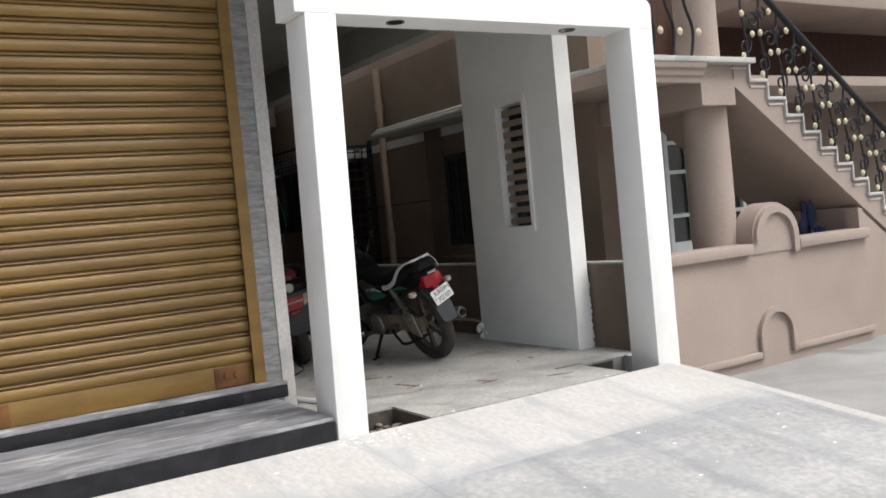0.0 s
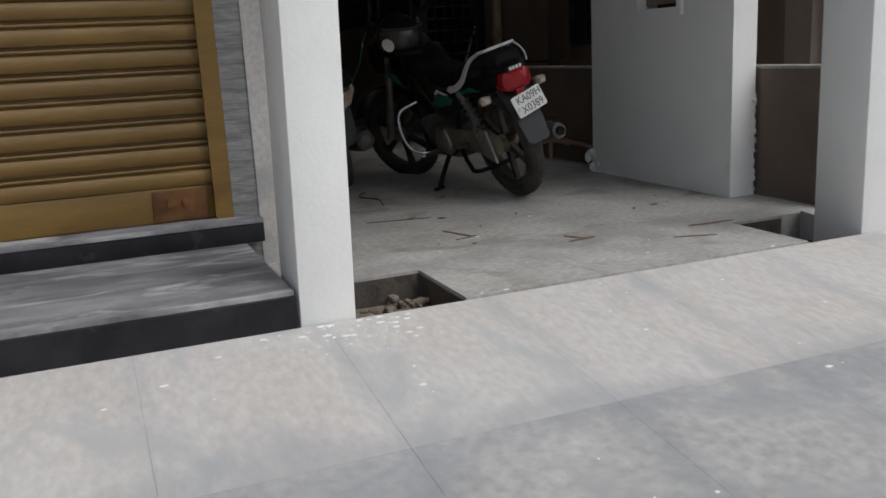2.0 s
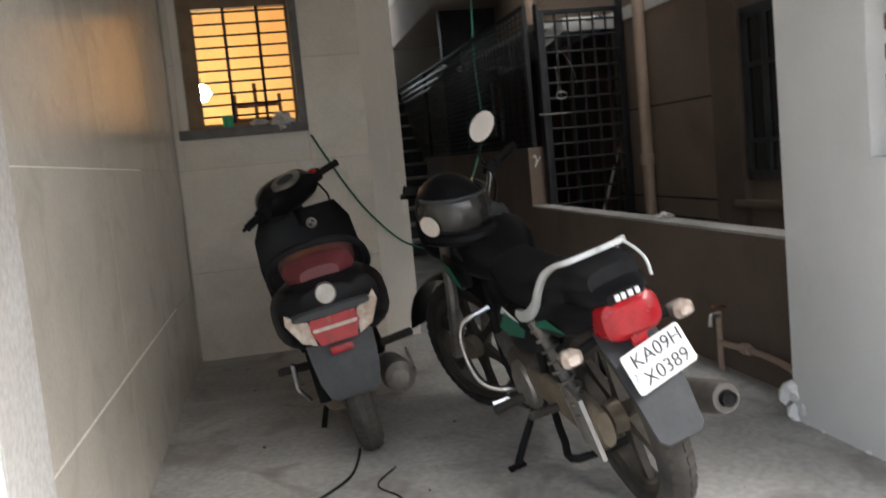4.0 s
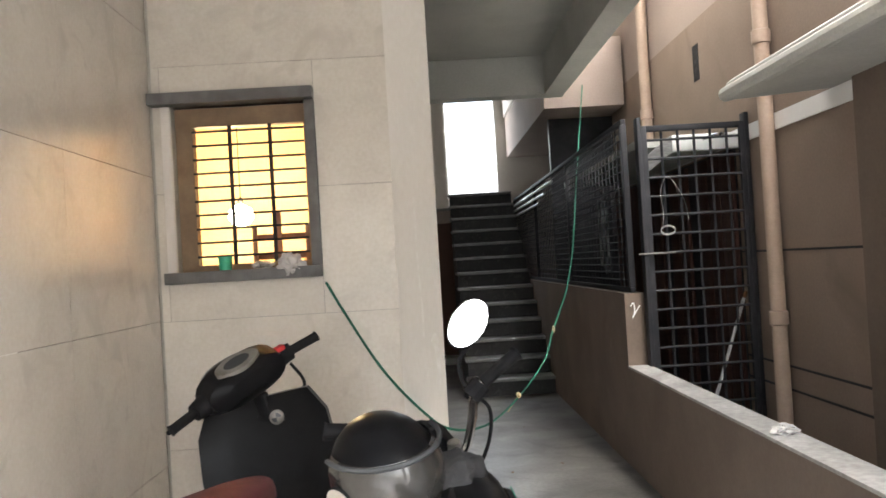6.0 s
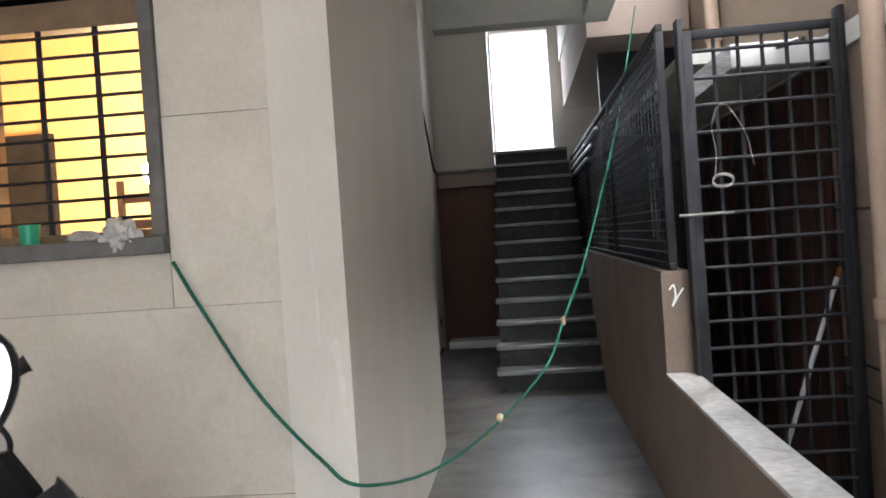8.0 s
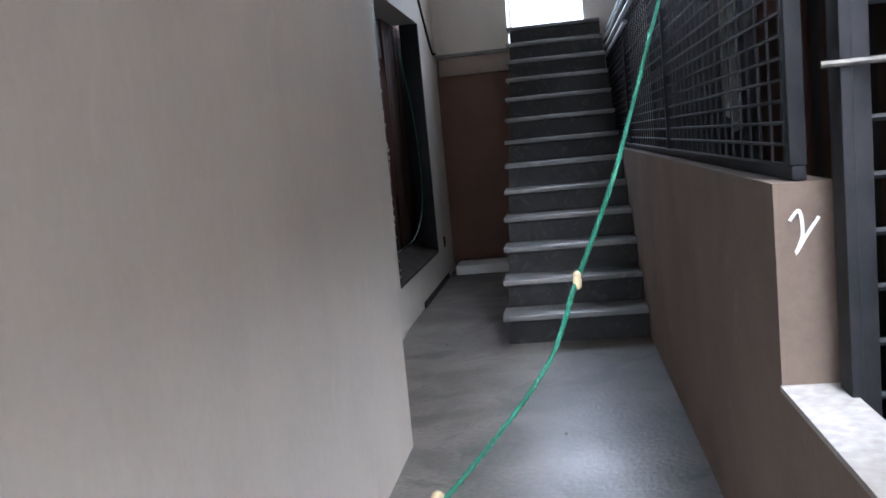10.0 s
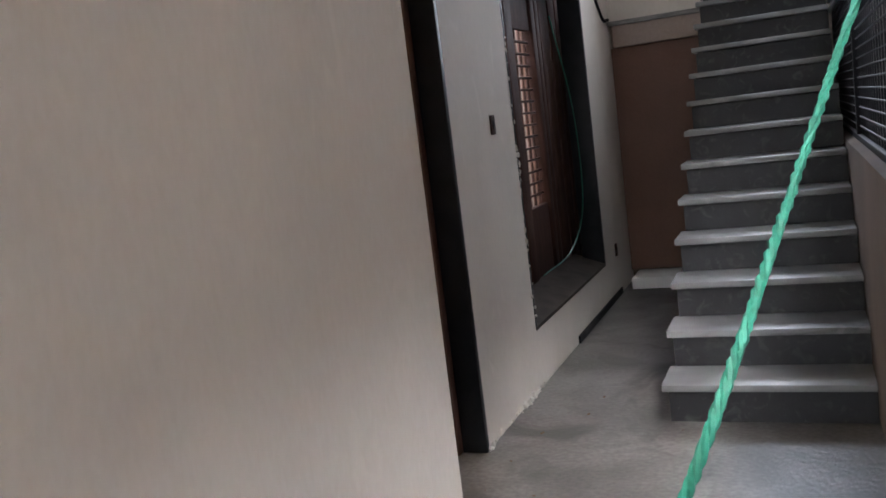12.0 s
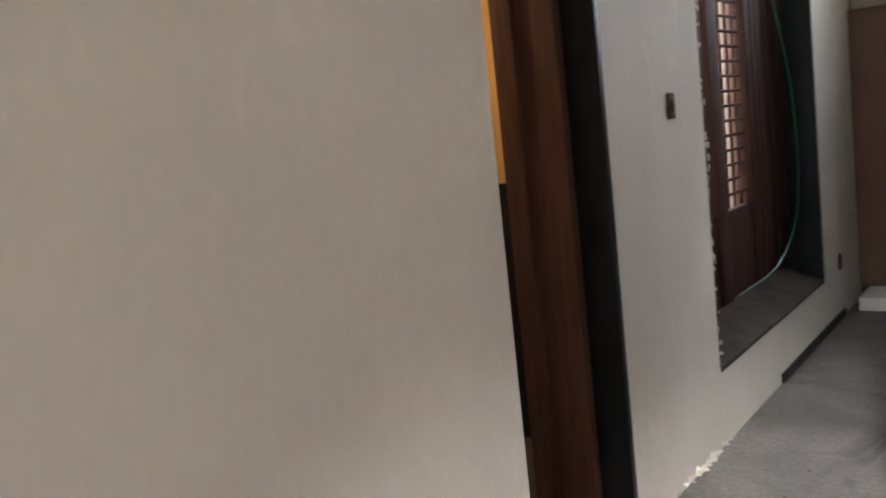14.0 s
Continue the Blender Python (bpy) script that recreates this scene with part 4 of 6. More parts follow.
# Slab added to keep daylight out of the passage behind the gate.
structure("ceiling_passage", B(4.46, 5.09, 9.12, 11.94, 1.94, 1.99), M_CEIL, "low slab added over the passage behind the gate to darken it", "ceiling")
# Unseen slab added overhead so less sky reaches the gap.
structure("ceiling_gap", B(4.46, 5.09, 10.2, 16.2, 4.0, 4.1), M_CEIL, "unseen slab added high over the gap to block sky light", "ceiling")
# Rear wall coloured near black to stand for the shade down the passage.
structure("wall_house_rear", B(4.45, 5.1, 12.6, 12.7, -0.1, 2.7), M_GRAN, "rear of the passage, near black in place of its shade", "wall")

# Dark boards added over the tan wall to deepen the passage's shade.
boards = structure("wall_passage_boards", B(XH - 0.008, XH - 0.002, 9.2, 12.58, -0.1, 1.92), M_BLACK, "dark boarding added along the passage to deepen its shade", "boarding")
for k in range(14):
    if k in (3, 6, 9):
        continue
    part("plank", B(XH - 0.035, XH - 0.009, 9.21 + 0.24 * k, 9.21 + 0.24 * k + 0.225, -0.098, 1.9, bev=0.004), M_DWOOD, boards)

# ---- unseen upper walls added above the bay, cutting sky light in the gap
structure("wall_upper_front", B(-3.4, 4.45, 3.57, 3.68, 3.1, 5.0), M_WHITE, "unseen white upper front wall added to hold back sky light", "wall")
structure("wall_upper_side", B(4.30, 4.45, 3.69, 16.2, 3.252, 4.9), M_PLAST, "unseen side wall added above the beam to darken the gap", "wall")
structure("wall_house_far", B(2.0, 5.3, 18.0, 18.2, -0.3, 2.2), M_WHITE, "sunlit white wall beyond the stair head", "wall")

# ================================================================ motorcycle


M_RIM = mat("dusty_black_alloy", (0.035, 0.032, 0.029), (0.085, 0.072, 0.056), 9.0, 0.6, metal=0.3, bump=0.3)


def ring_wheel(parent, name, c, r, w, turn=0.0, spokes=6, mud=True):
    """Alloy wheel with tyre; axle along x, turned about z."""
    h = w / 2
    m = pose(*c, 0, 0, turn)
    rim_r = r - 0.62 * w - 0.01
    bm = lathe(bmesh.new(), [(rim_r - 0.022, -0.022), (rim_r - 0.006, -0.034), (rim_r + 0.004, -0.034), (rim_r - 0.004, 0.0), (rim_r + 0.004, 0.034), (rim_r - 0.006, 0.034), (rim_r - 0.022, 0.022), (rim_r - 0.022, -0.022)], 40, "x", caps=False)
    wheel = part(name, bm, M_RIM, parent)
    wheel.matrix_local = m
    sp = mesh_of(loft(bmesh.new(), [[(-t, -w, z), (t, -w, z), (t, w, z), (-t, w, z)] for z, t, w in ((0.03, 0.016, 0.026), (0.5 * rim_r, 0.012, 0.014), (rim_r - 0.008, 0.010, 0.024))]), "spoke", M_RIM)
    for k in range(spokes):
        o = new("spoke", sp)
        o.parent, o.rotation_euler = wheel, (2 * math.pi * k / spokes, 0, 0)
    prof = []
    for k in range(13):
        a = math.pi * k / 12
        prof.append((r - 0.62 * w + 0.62 * w * math.sin(a) ** 0.7, -h * math.cos(a)))
    prof = [(rim_r + 0.002, -h * 0.72)] + prof + [(rim_r + 0.002, h * 0.72)]
    part("tyre", lathe(bmesh.new(), prof, 48, "x", caps=False), M_RUBBER, wheel)
    # tread blocks
    bm = bmesh.new()
    for k in range(46):
        a = 2 * math.pi * k / 46
        for s in (-1, 1):
            q = Matrix.Rotation(a, 4, "X") @ Matrix.Translation((s * h * 0.45, 0, r - 0.004 - 0.006)) @ Matrix.Rotation(s * 0.45, 4, "Y")
            v = bmesh.ops.create_cube(bm, size=1.0)["verts"]
            bmesh.ops.scale(bm, verts=v, vec=(h * 0.6, r * 0.085, 0.012))
            bmesh.ops.transform(bm, verts=v, matrix=q)
    part("tread", bm, M_RUBBER, wheel)
    part("hub", lathe(bmesh.new(), [(0.02, -0.06), (0.045, -0.055), (0.05, -0.02), (0.05, 0.03), (0.03, 0.05), (0.012, 0.07)], 20, "x"), M_MUD if mud else M_ALU, wheel)
    return wheel


def ellipse(cx, cz, rx, rz, y, k=20, p=2.5, flat=None):
    """A rounded section across y."""
    out = []
    for j in range(k):
        a = 2 * math.pi * j / k
        c, s = math.cos(a), math.sin(a)
        z = cz + rz * math.copysign(abs(s) ** (2 / p), s)
        if flat is not None:
            z = max(z, flat)
        out.append((cx + rx * math.copysign(abs(c) ** (2 / p), c), y, z))
    return out


def body(secs, k=20, p=2.5):
    """Loft through (y, cx, cz, rx, rz) sections."""
    return loft(bmesh.new(), [ellipse(cx, cz, rx, rz, y, k, p) for y, cx, cz, rx, rz in secs])


def words(text, size, m, parent, name, mtx):
    """Raised lettering in the built-in font, as a mesh."""
    cu = bpy.data.curves.new("lettering", "FONT")
    cu.body, cu.size, cu.extrude, cu.align_x, cu.align_y = text, size, 0.0006, "CENTER", "CENTER"
    ob = bpy.data.objects.new("lettering", cu)
    me = bpy.data.meshes.new_from_object(ob)
    bpy.data.objects.remove(ob)
    me.materials.clear()
    me.materials.append(m)
    o = new(name, me)
    o.parent, o.matrix_local = parent, mtx
    return o


bike = thing("motorcycle", "black and green commuter motorcycle leaning on its side stand", "motorcycle", pose(3.385, 4.94, 0.012, 0, -15.5, 2.6))
STEER, WHEEL_TURN = 16, 25
ring_wheel(bike, "rear_wheel", (0, 0, 0.295), 0.297, 0.095)
ring_wheel(bike, "front_wheel", (-0.085, 1.23, 0.292), 0.292, 0.085, WHEEL_TURN)
# swing arm, chain case, shocks
for s in (-1, 1):
    part("swing_arm", tube(bmesh.new(), [(s * 0.085, -0.03, 0.295), (s * 0.08, 0.42, 0.33)], 0.018, 8), M_BLACKP, bike)
    shock = part("shock_absorber", tube(bmesh.new(), [(s * 0.115, -0.02, 0.31), (s * 0.115, 0.10, 0.52), (s * 0.115, 0.135, 0.60)], [0.016, 0.016, 0.03], 10), M_ENGINE, bike)
    helix = [(s * 0.115 + 0.027 * math.cos(a), -0.02 + 0.155 * u + 0.027 * math.sin(a) * 0.85, 0.33 + 0.26 * u + 0.0) for u, a in ((j / 90, j / 90 * 2 * math.pi * 9) for j in range(91))]
    part("spring", tube(bmesh.new(), helix, 0.0055, 5), M_ENGINE if s < 0 else M_BLACKP, shock)
part("chain_case", body([(-0.10, -0.10, 0.315, 0.02, 0.05), (-0.02, -0.10, 0.31, 0.025, 0.085), (0.10, -0.10, 0.315, 0.025, 0.062), (0.45, -0.10, 0.33, 0.022, 0.05)], 16), M_MUD, bike, "dusty chain case")
part("hub_cover", prism(bmesh.new(), [(-0.05, 0.40), (0.05, 0.43), (0.075, 0.40), (0.02, 0.26), (-0.09, 0.23)], "x", -0.135, -0.122), M_ALU, bike)
# frame
for s in (-1, 1):
    part("frame_tube", tube(bmesh.new(), spline([(s * 0.05, 1.0, 0.80), (s * 0.06, 0.80, 0.74), (s * 0.10, 0.35, 0.62), (s * 0.105, -0.05, 0.63)], 5), 0.015, 8), M_BLACKP, bike)
    part("frame_tube", tube(bmesh.new(), spline([(0.0, 1.02, 0.76), (s * 0.05, 0.93, 0.50), (s * 0.09, 0.80, 0.25), (s * 0.10, 0.45, 0.23), (s * 0.09, 0.33, 0.40), (s * 0.09, 0.28, 0.60)], 5), 0.015, 8), M_BLACKP, bike)
# engine
part("crankcase", body([(0.36, 0, 0.30, 0.10, 0.09), (0.45, 0, 0.30, 0.125, 0.115), (0.62, 0, 0.29, 0.13, 0.11), (0.74, 0, 0.30, 0.10, 0.085)], 20, 3.2), M_ENGINE, bike)
for s in (-1, 1):
    part("engine_cover", lathe(bmesh.new(), [(0.0, 0.02), (0.06, 0.018), (0.085, 0.006), (0.09, -0.01)], 24, "x", (s * 0.125, 0.55, 0.30)) if s > 0 else lathe(bmesh.new(), [(0.0, -0.02), (0.06, -0.018), (0.085, -0.006), (0.09, 0.01)], 24, "x", (s * 0.125, 0.52, 0.30)), M_ALU, bike)
cyl = part("cylinder", B(-0.055, 0.055, 0.70, 0.93, 0.285, 0.385, bev=0.012), M_ENGINE, bike)
for k in range(8):
    part("cooling_fin", B(-0.085, 0.085, 0.715 + 0.025 * k, 0.721 + 0.025 * k, 0.27, 0.40), M_ENGINE, cyl)
part("carburettor", B(-0.04, 0.04, 0.55, 0.66, 0.43, 0.52, bev=0.012), M_ALU, bike)
part("exhaust_header", tube(bmesh.new(), spline([(0.03, 0.93, 0.30), (0.05, 0.99, 0.24), (0.09, 0.90, 0.16), (0.14, 0.60, 0.15), (0.16, 0.35, 0.19)], 6), 0.017, 10), M_CHROME, bike)
ex = part("silencer", tube(bmesh.new(), [(0.16, 0.36, 0.19), (0.175, 0.28, 0.205), (0.20, 0.05, 0.245), (0.215, -0.14, 0.28), (0.217, -0.17, 0.284)], [0.02, 0.042, 0.05, 0.047, 0.04], 18), M_ENGINE, bike)
part("outlet", lathe(bmesh.new(), [(0.015, -0.012), (0.022, -0.02), (0.024, 0.0)], 14, "y", (0.218, -0.17, 0.284)), M_BLACKP, ex)
# tank, seat, side panels, tail
tank = part("fuel_tank", body([(0.56, 0, 0.69, 0.08, 0.05), (0.63, 0, 0.715, 0.115, 0.08), (0.74, 0, 0.735, 0.14, 0.10), (0.86, 0, 0.745, 0.135, 0.105), (0.97, 0, 0.75, 0.10, 0.08), (1.0, 0, 0.755, 0.06, 0.05)], 22, 2.6), M_BLACKGLOSS, bike, "black tank under a loose cover")
bag_bm = bmesh.new()
bmesh.ops.create_icosphere(bag_bm, subdivisions=4, radius=1.0)
for v in bag_bm.verts:   # folds of a bundled jacket
    k = 0.92 + 0.16 * noise.noise(v.co * 2.2) + 0.10 * noise.noise(Vector((v.co.x * 9, v.co.y * 2.5, v.co.z * 4)))
    v.co = Vector((0.01 + v.co.x * 0.105 * k, 0.845 + v.co.y * 0.125 * k, 0.83 + v.co.z * 0.065 * k))
part("tank_bag", bag_bm, mat("dark_jacket_cloth", (0.022, 0.022, 0.024), (0.04, 0.04, 0.042), 14.0, 0.8, bump=0.4), bike, "dark folded jacket bundled on the tank")
part("seat", body([(-0.16, 0, 0.685, 0.06, 0.03), (-0.10, 0, 0.69, 0.105, 0.05), (0.10, 0, 0.68, 0.125, 0.055), (0.25, 0, 0.655, 0.125, 0.05), (0.42, 0, 0.655, 0.11, 0.05), (0.58, 0, 0.69, 0.08, 0.045)], 20, 3.0), M_BLACKP, bike, "long black vinyl seat")
for s in (-1, 1):
    pan = part("side_panel", body([(0.14, s * 0.105, 0.55, 0.012, 0.035), (0.22, s * 0.118, 0.55, 0.018, 0.07), (0.38, s * 0.12, 0.53, 0.02, 0.085), (0.50, s * 0.11, 0.50, 0.014, 0.05)], 14), M_BLACKGLOSS, bike)
    part("decal", prism(bmesh.new(), [(0.20, 0.565), (0.36, 0.60), (0.48, 0.53), (0.40, 0.515), (0.24, 0.535)], "x", s * 0.139, s * 0.143), M_GREEN, pan, "green and white decal")
    part("decal", prism(bmesh.new(), [(0.24, 0.585), (0.37, 0.615), (0.42, 0.585), (0.38, 0.592)], "x", s * 0.139, s * 0.1425), M_PLATE, pan)
    shroud = part("tank_shroud", body([(0.74, s * 0.13, 0.66, 0.012, 0.03), (0.82, s * 0.145, 0.67, 0.016, 0.055), (0.94, s * 0.145, 0.69, 0.014, 0.05), (1.02, s * 0.13, 0.71, 0.01, 0.02)], 12), M_BLACKGLOSS, bike)
    part("decal", prism(bmesh.new(), [(0.77, 0.63), (0.84, 0.70), (0.99, 0.725), (0.93, 0.67)], "x", s * 0.158, s * 0.162), M_GREEN, shroud)
    cowl = part("tail_cowl", body([(-0.24, s * 0.06, 0.66, 0.025, 0.025), (-0.16, s * 0.085, 0.645, 0.03, 0.045), (0.0, s * 0.105, 0.62, 0.022, 0.05), (0.16, s * 0.11, 0.60, 0.016, 0.035)], 14), M_BLACKGLOSS, bike)
    part("decal", prism(bmesh.new(), [(-0.12, 0.61), (0.02, 0.60), (0.14, 0.585), (0.12, 0.60), (0.0, 0.63)], "x", s * 0.126, s * 0.13), M_GREEN, cowl)
part("tail_top", body([(-0.285, 0, 0.69, 0.05, 0.018), (-0.24, 0, 0.70, 0.085, 0.035), (-0.14, 0, 0.70, 0.10, 0.045), (-0.08, 0, 0.69, 0.09, 0.04)], 18, 3), M_BLACKGLOSS, bike)
bm = bmesh.new()
for k, w in ((-0.03, 0.012), (-0.012, 0.01), (0.006, 0.012), (0.026, 0.01)):
    box(bm, k, k + w, -0.292, -0.286, 0.685, 0.70)
part("badge", bm, M_PLATE, bike, "small pale maker's mark, as plain bars")
tl = part("tail_lamp", body([(-0.295, 0, 0.635, 0.055, 0.036), (-0.28, 0, 0.635, 0.078, 0.052), (-0.24, 0, 0.635, 0.085, 0.056), (-0.19, 0, 0.635, 0.08, 0.05)], 18, 3.4), M_RED, bike, "large red tail lamp")
part("reflector", B(-0.022, 0.022, -0.285, -0.262, 0.562, 0.59, bev=0.004), M_RED, bike)
for s in (-1, 1):
    ind = part("indicator", body([(-0.235, s * 0.16, 0.575, 0.016, 0.012), (-0.22, s * 0.16, 0.575, 0.029, 0.022), (-0.19, s * 0.16, 0.575, 0.029, 0.022), (-0.165, s * 0.155, 0.575, 0.018, 0.014)], 14, 3), M_CLEAR, bike, "clear rear indicator")
    part("stalk", tube(bmesh.new(), [(s * 0.13, -0.19, 0.575), (s * 0.07, -0.17, 0.578)], 0.013, 8), M_BLACKP, ind)
# grab rail
def grab(s):
    return spline([(s * 0.14, 0.22, 0.615), (s * 0.14, 0.12, 0.628), (s * 0.132, 0.04, 0.665), (s * 0.122, -0.005, 0.712), (s * 0.108, -0.055, 0.757), (s * 0.095, -0.13, 0.787), (s * 0.074, -0.195, 0.799), (0, -0.212, 0.802)], 5)


def band(s):
    """Flat tapering rail, broad at the seat and thin over the tail."""
    rings = []
    pts = grab(s)
    for j, p in enumerate(pts):
        u = j / (len(pts) - 1)
        q, r = Vector(pts[max(j - 1, 0)]), Vector(pts[min(j + 1, len(pts) - 1)])
        t = (r - q).normalized()
        side = Vector((s, 0, 0))
        up = side.cross(t).normalized()
        h = 0.007 + 0.012 * (1 - min(1.0, u / 0.7)) if j else 0.004
        w = 0.007
        c = Vector(p)
        rings.append([c + a * w * side + b * h * up for a, b in ((-1, -0.8), (-0.8, -1), (0.8, -1), (1, -0.8), (1, 0.8), (0.8, 1), (-0.8, 1), (-1, 0.8))])
    return loft(bmesh.new(), rings)
for s in (-1, 1):
    part("grab_rail", band(s), M_SILVER, bike, "silver grab rail")
part("rail_stay", tube(bmesh.new(), spline([(0.072, -0.198, 0.798), (0.088, -0.222, 0.772), (0.098, -0.24, 0.74), (0.095, -0.25, 0.70)], 5), 0.0045, 8), M_SILVER, bike)
part("rail_filler", body([(-0.25, 0, 0.735, 0.07, 0.03), (-0.20, 0, 0.74, 0.086, 0.046), (-0.12, 0, 0.736, 0.094, 0.046), (-0.05, 0, 0.73, 0.105, 0.045), (0.03, 0, 0.70, 0.11, 0.03)], 18, 3), M_BLACKP, bike)
# rear mudguard and plate
part("rear_mudguard", loft(bmesh.new(), [[(-w, y, z), (w, y, z), (w, y + 0.012, z - 0.006), (-w, y + 0.012, z - 0.006)] for y, z, w in ((-0.18, 0.60, 0.075), (-0.25, 0.53, 0.075), (-0.31, 0.43, 0.07), (-0.345, 0.34, 0.062), (-0.352, 0.325, 0.045))]), M_GREYPLA, bike, "grey plastic mudguard flap")
part("inner_mudguard", loft(bmesh.new(), [[(-0.06, 0.325 * math.cos(a), 0.295 + 0.325 * math.sin(a)), (0.06, 0.325 * math.cos(a), 0.295 + 0.325 * math.sin(a)), (0.06, 0.335 * math.cos(a), 0.295 + 0.335 * math.sin(a)), (-0.06, 0.335 * math.cos(a), 0.295 + 0.335 * math.sin(a))] for a in (radians(q) for q in range(30, 151, 10))]), M_BLACKP, bike)
plate = part("number_plate", prism(bmesh.new(), [(cx + 0.010 * math.cos(a), cz + 0.010 * math.sin(a)) for cx, cz, a0 in ((0.087, 0.046, 0), (-0.087, 0.046, 90), (-0.087, -0.046, 180), (0.087, -0.046, 270)) for a in (radians(a0 + 22.5 * j) for j in range(5))], "y", -0.003, 0.003), M_PLATE, bike, "white number plate lettered KA09H X0389")
plate.matrix_local = pose(0.022, -0.30, 0.515, -14, -6, 8) @ Matrix.Scale(0.94, 4)
for text, z in (("KA09H", 0.026), ("X0389", -0.028)):
    words(text, 0.054, M_INK, plate, "lettering", pose(0.008, -0.0045, z, 90, 0, 0))
words("IND", 0.014, M_BLUE, plate, "lettering", pose(-0.083, -0.0045, -0.01, 90, 90, 0))
# stand, pegs, levers
part("side_stand", tube(bmesh.new(), [(-0.11, 0.50, 0.24), (-0.20, 0.48, 0.14), (-0.25, 0.47, 0.080)], 0.013, 8), M_BLACKP, bike)
part("stand_foot", B(-0.285, -0.225, 0.455, 0.49, 0.066, 0.078, bev=0.004), M_BLACKP, bike)
part("centre_stand", tube(bmesh.new(), spline([(-0.10, 0.36, 0.25), (-0.13, 0.25, 0.19), (-0.14, 0.12, 0.17), (0.14, 0.12, 0.17), (0.13, 0.25, 0.19), (0.10, 0.36, 0.25)], 5), 0.012, 8), M_BLACKP, bike)
for s in (-1, 1):
    part("foot_peg", tube(bmesh.new(), [(s * 0.12, 0.52, 0.265), (s * 0.25, 0.52, 0.26)], 0.017, 8), M_RUBBER, bike)
    part("rear_peg", tube(bmesh.new(), [(s * 0.13, 0.20, 0.31), (s * 0.22, 0.17, 0.33)], 0.014, 8), M_RUBBER, bike)
part("gear_lever", tube(bmesh.new(), [(-0.15, 0.48, 0.24), (-0.17, 0.66, 0.23), (-0.22, 0.67, 0.23)], 0.008, 6), M_CHROME, bike)
part("crash_guard", tube(bmesh.new(), spline([(-0.06, 0.90, 0.50), (-0.17, 0.93, 0.47), (-0.205, 0.92, 0.38), (-0.19, 0.88, 0.25), (-0.10, 0.82, 0.20), (0.10, 0.82, 0.20), (0.19, 0.88, 0.25), (0.205, 0.92, 0.38), (0.17, 0.93, 0.47), (0.06, 0.90, 0.50)], 6), 0.012, 8), M_CHROME, bike, "chrome leg guard")
# steering group, turned to the left
def steer(p, turn=STEER):
    """A place of the straight steering group turned about the steering head."""
    q = Matrix.Translation((-0.02, 1.04, 0.7)) @ Matrix.Rotation(radians(turn), 4, "Z") @ Matrix.Translation((0, -1.04, -0.7))
    return q @ Vector(p)
for s in (-1, 1):
    fork = part("fork_leg", tube(bmesh.new(), [steer((s * 0.085, 1.25, 0.292), WHEEL_TURN), steer((s * 0.085, 1.14, 0.56), WHEEL_TURN), steer((s * 0.085, 1.03, 0.86))], [0.024, 0.024, 0.017], 10), M_ALU, bike)
bm = bmesh.new()
rings = []
for q in range(20, 171, 10):
    a = radians(q)
    rings.append([steer((x, 1.25 + (0.32 + dz) * math.cos(a), 0.292 + (0.32 + dz) * math.sin(a)), WHEEL_TURN) for x, dz in ((-0.058, 0.0), (-0.03, 0.014), (0.03, 0.014), (0.058, 0.0), (0.05, -0.004), (-0.05, -0.004))])
part("front_mudguard", loft(bm, rings), M_BLACKGLOSS, bike)
part("headlamp_cowl", loft(bmesh.new(), [[steer(p) for p in ellipse(0, 0.80, rx, rz, y, 20, 2.6)] for y, rx, rz in ((1.06, 0.09, 0.10), (1.12, 0.12, 0.13), (1.20, 0.11, 0.12), (1.23, 0.08, 0.09))]), M_BLACKGLOSS, bike)
part("instrument", loft(bmesh.new(), [[steer((0.065 * math.cos(a), 1.07 + 0.04 * math.sin(a), z)) for a in (2 * math.pi * j / 18 for j in range(18))] for z in (0.86, 0.90, 0.905)]), M_BLACKP, bike)
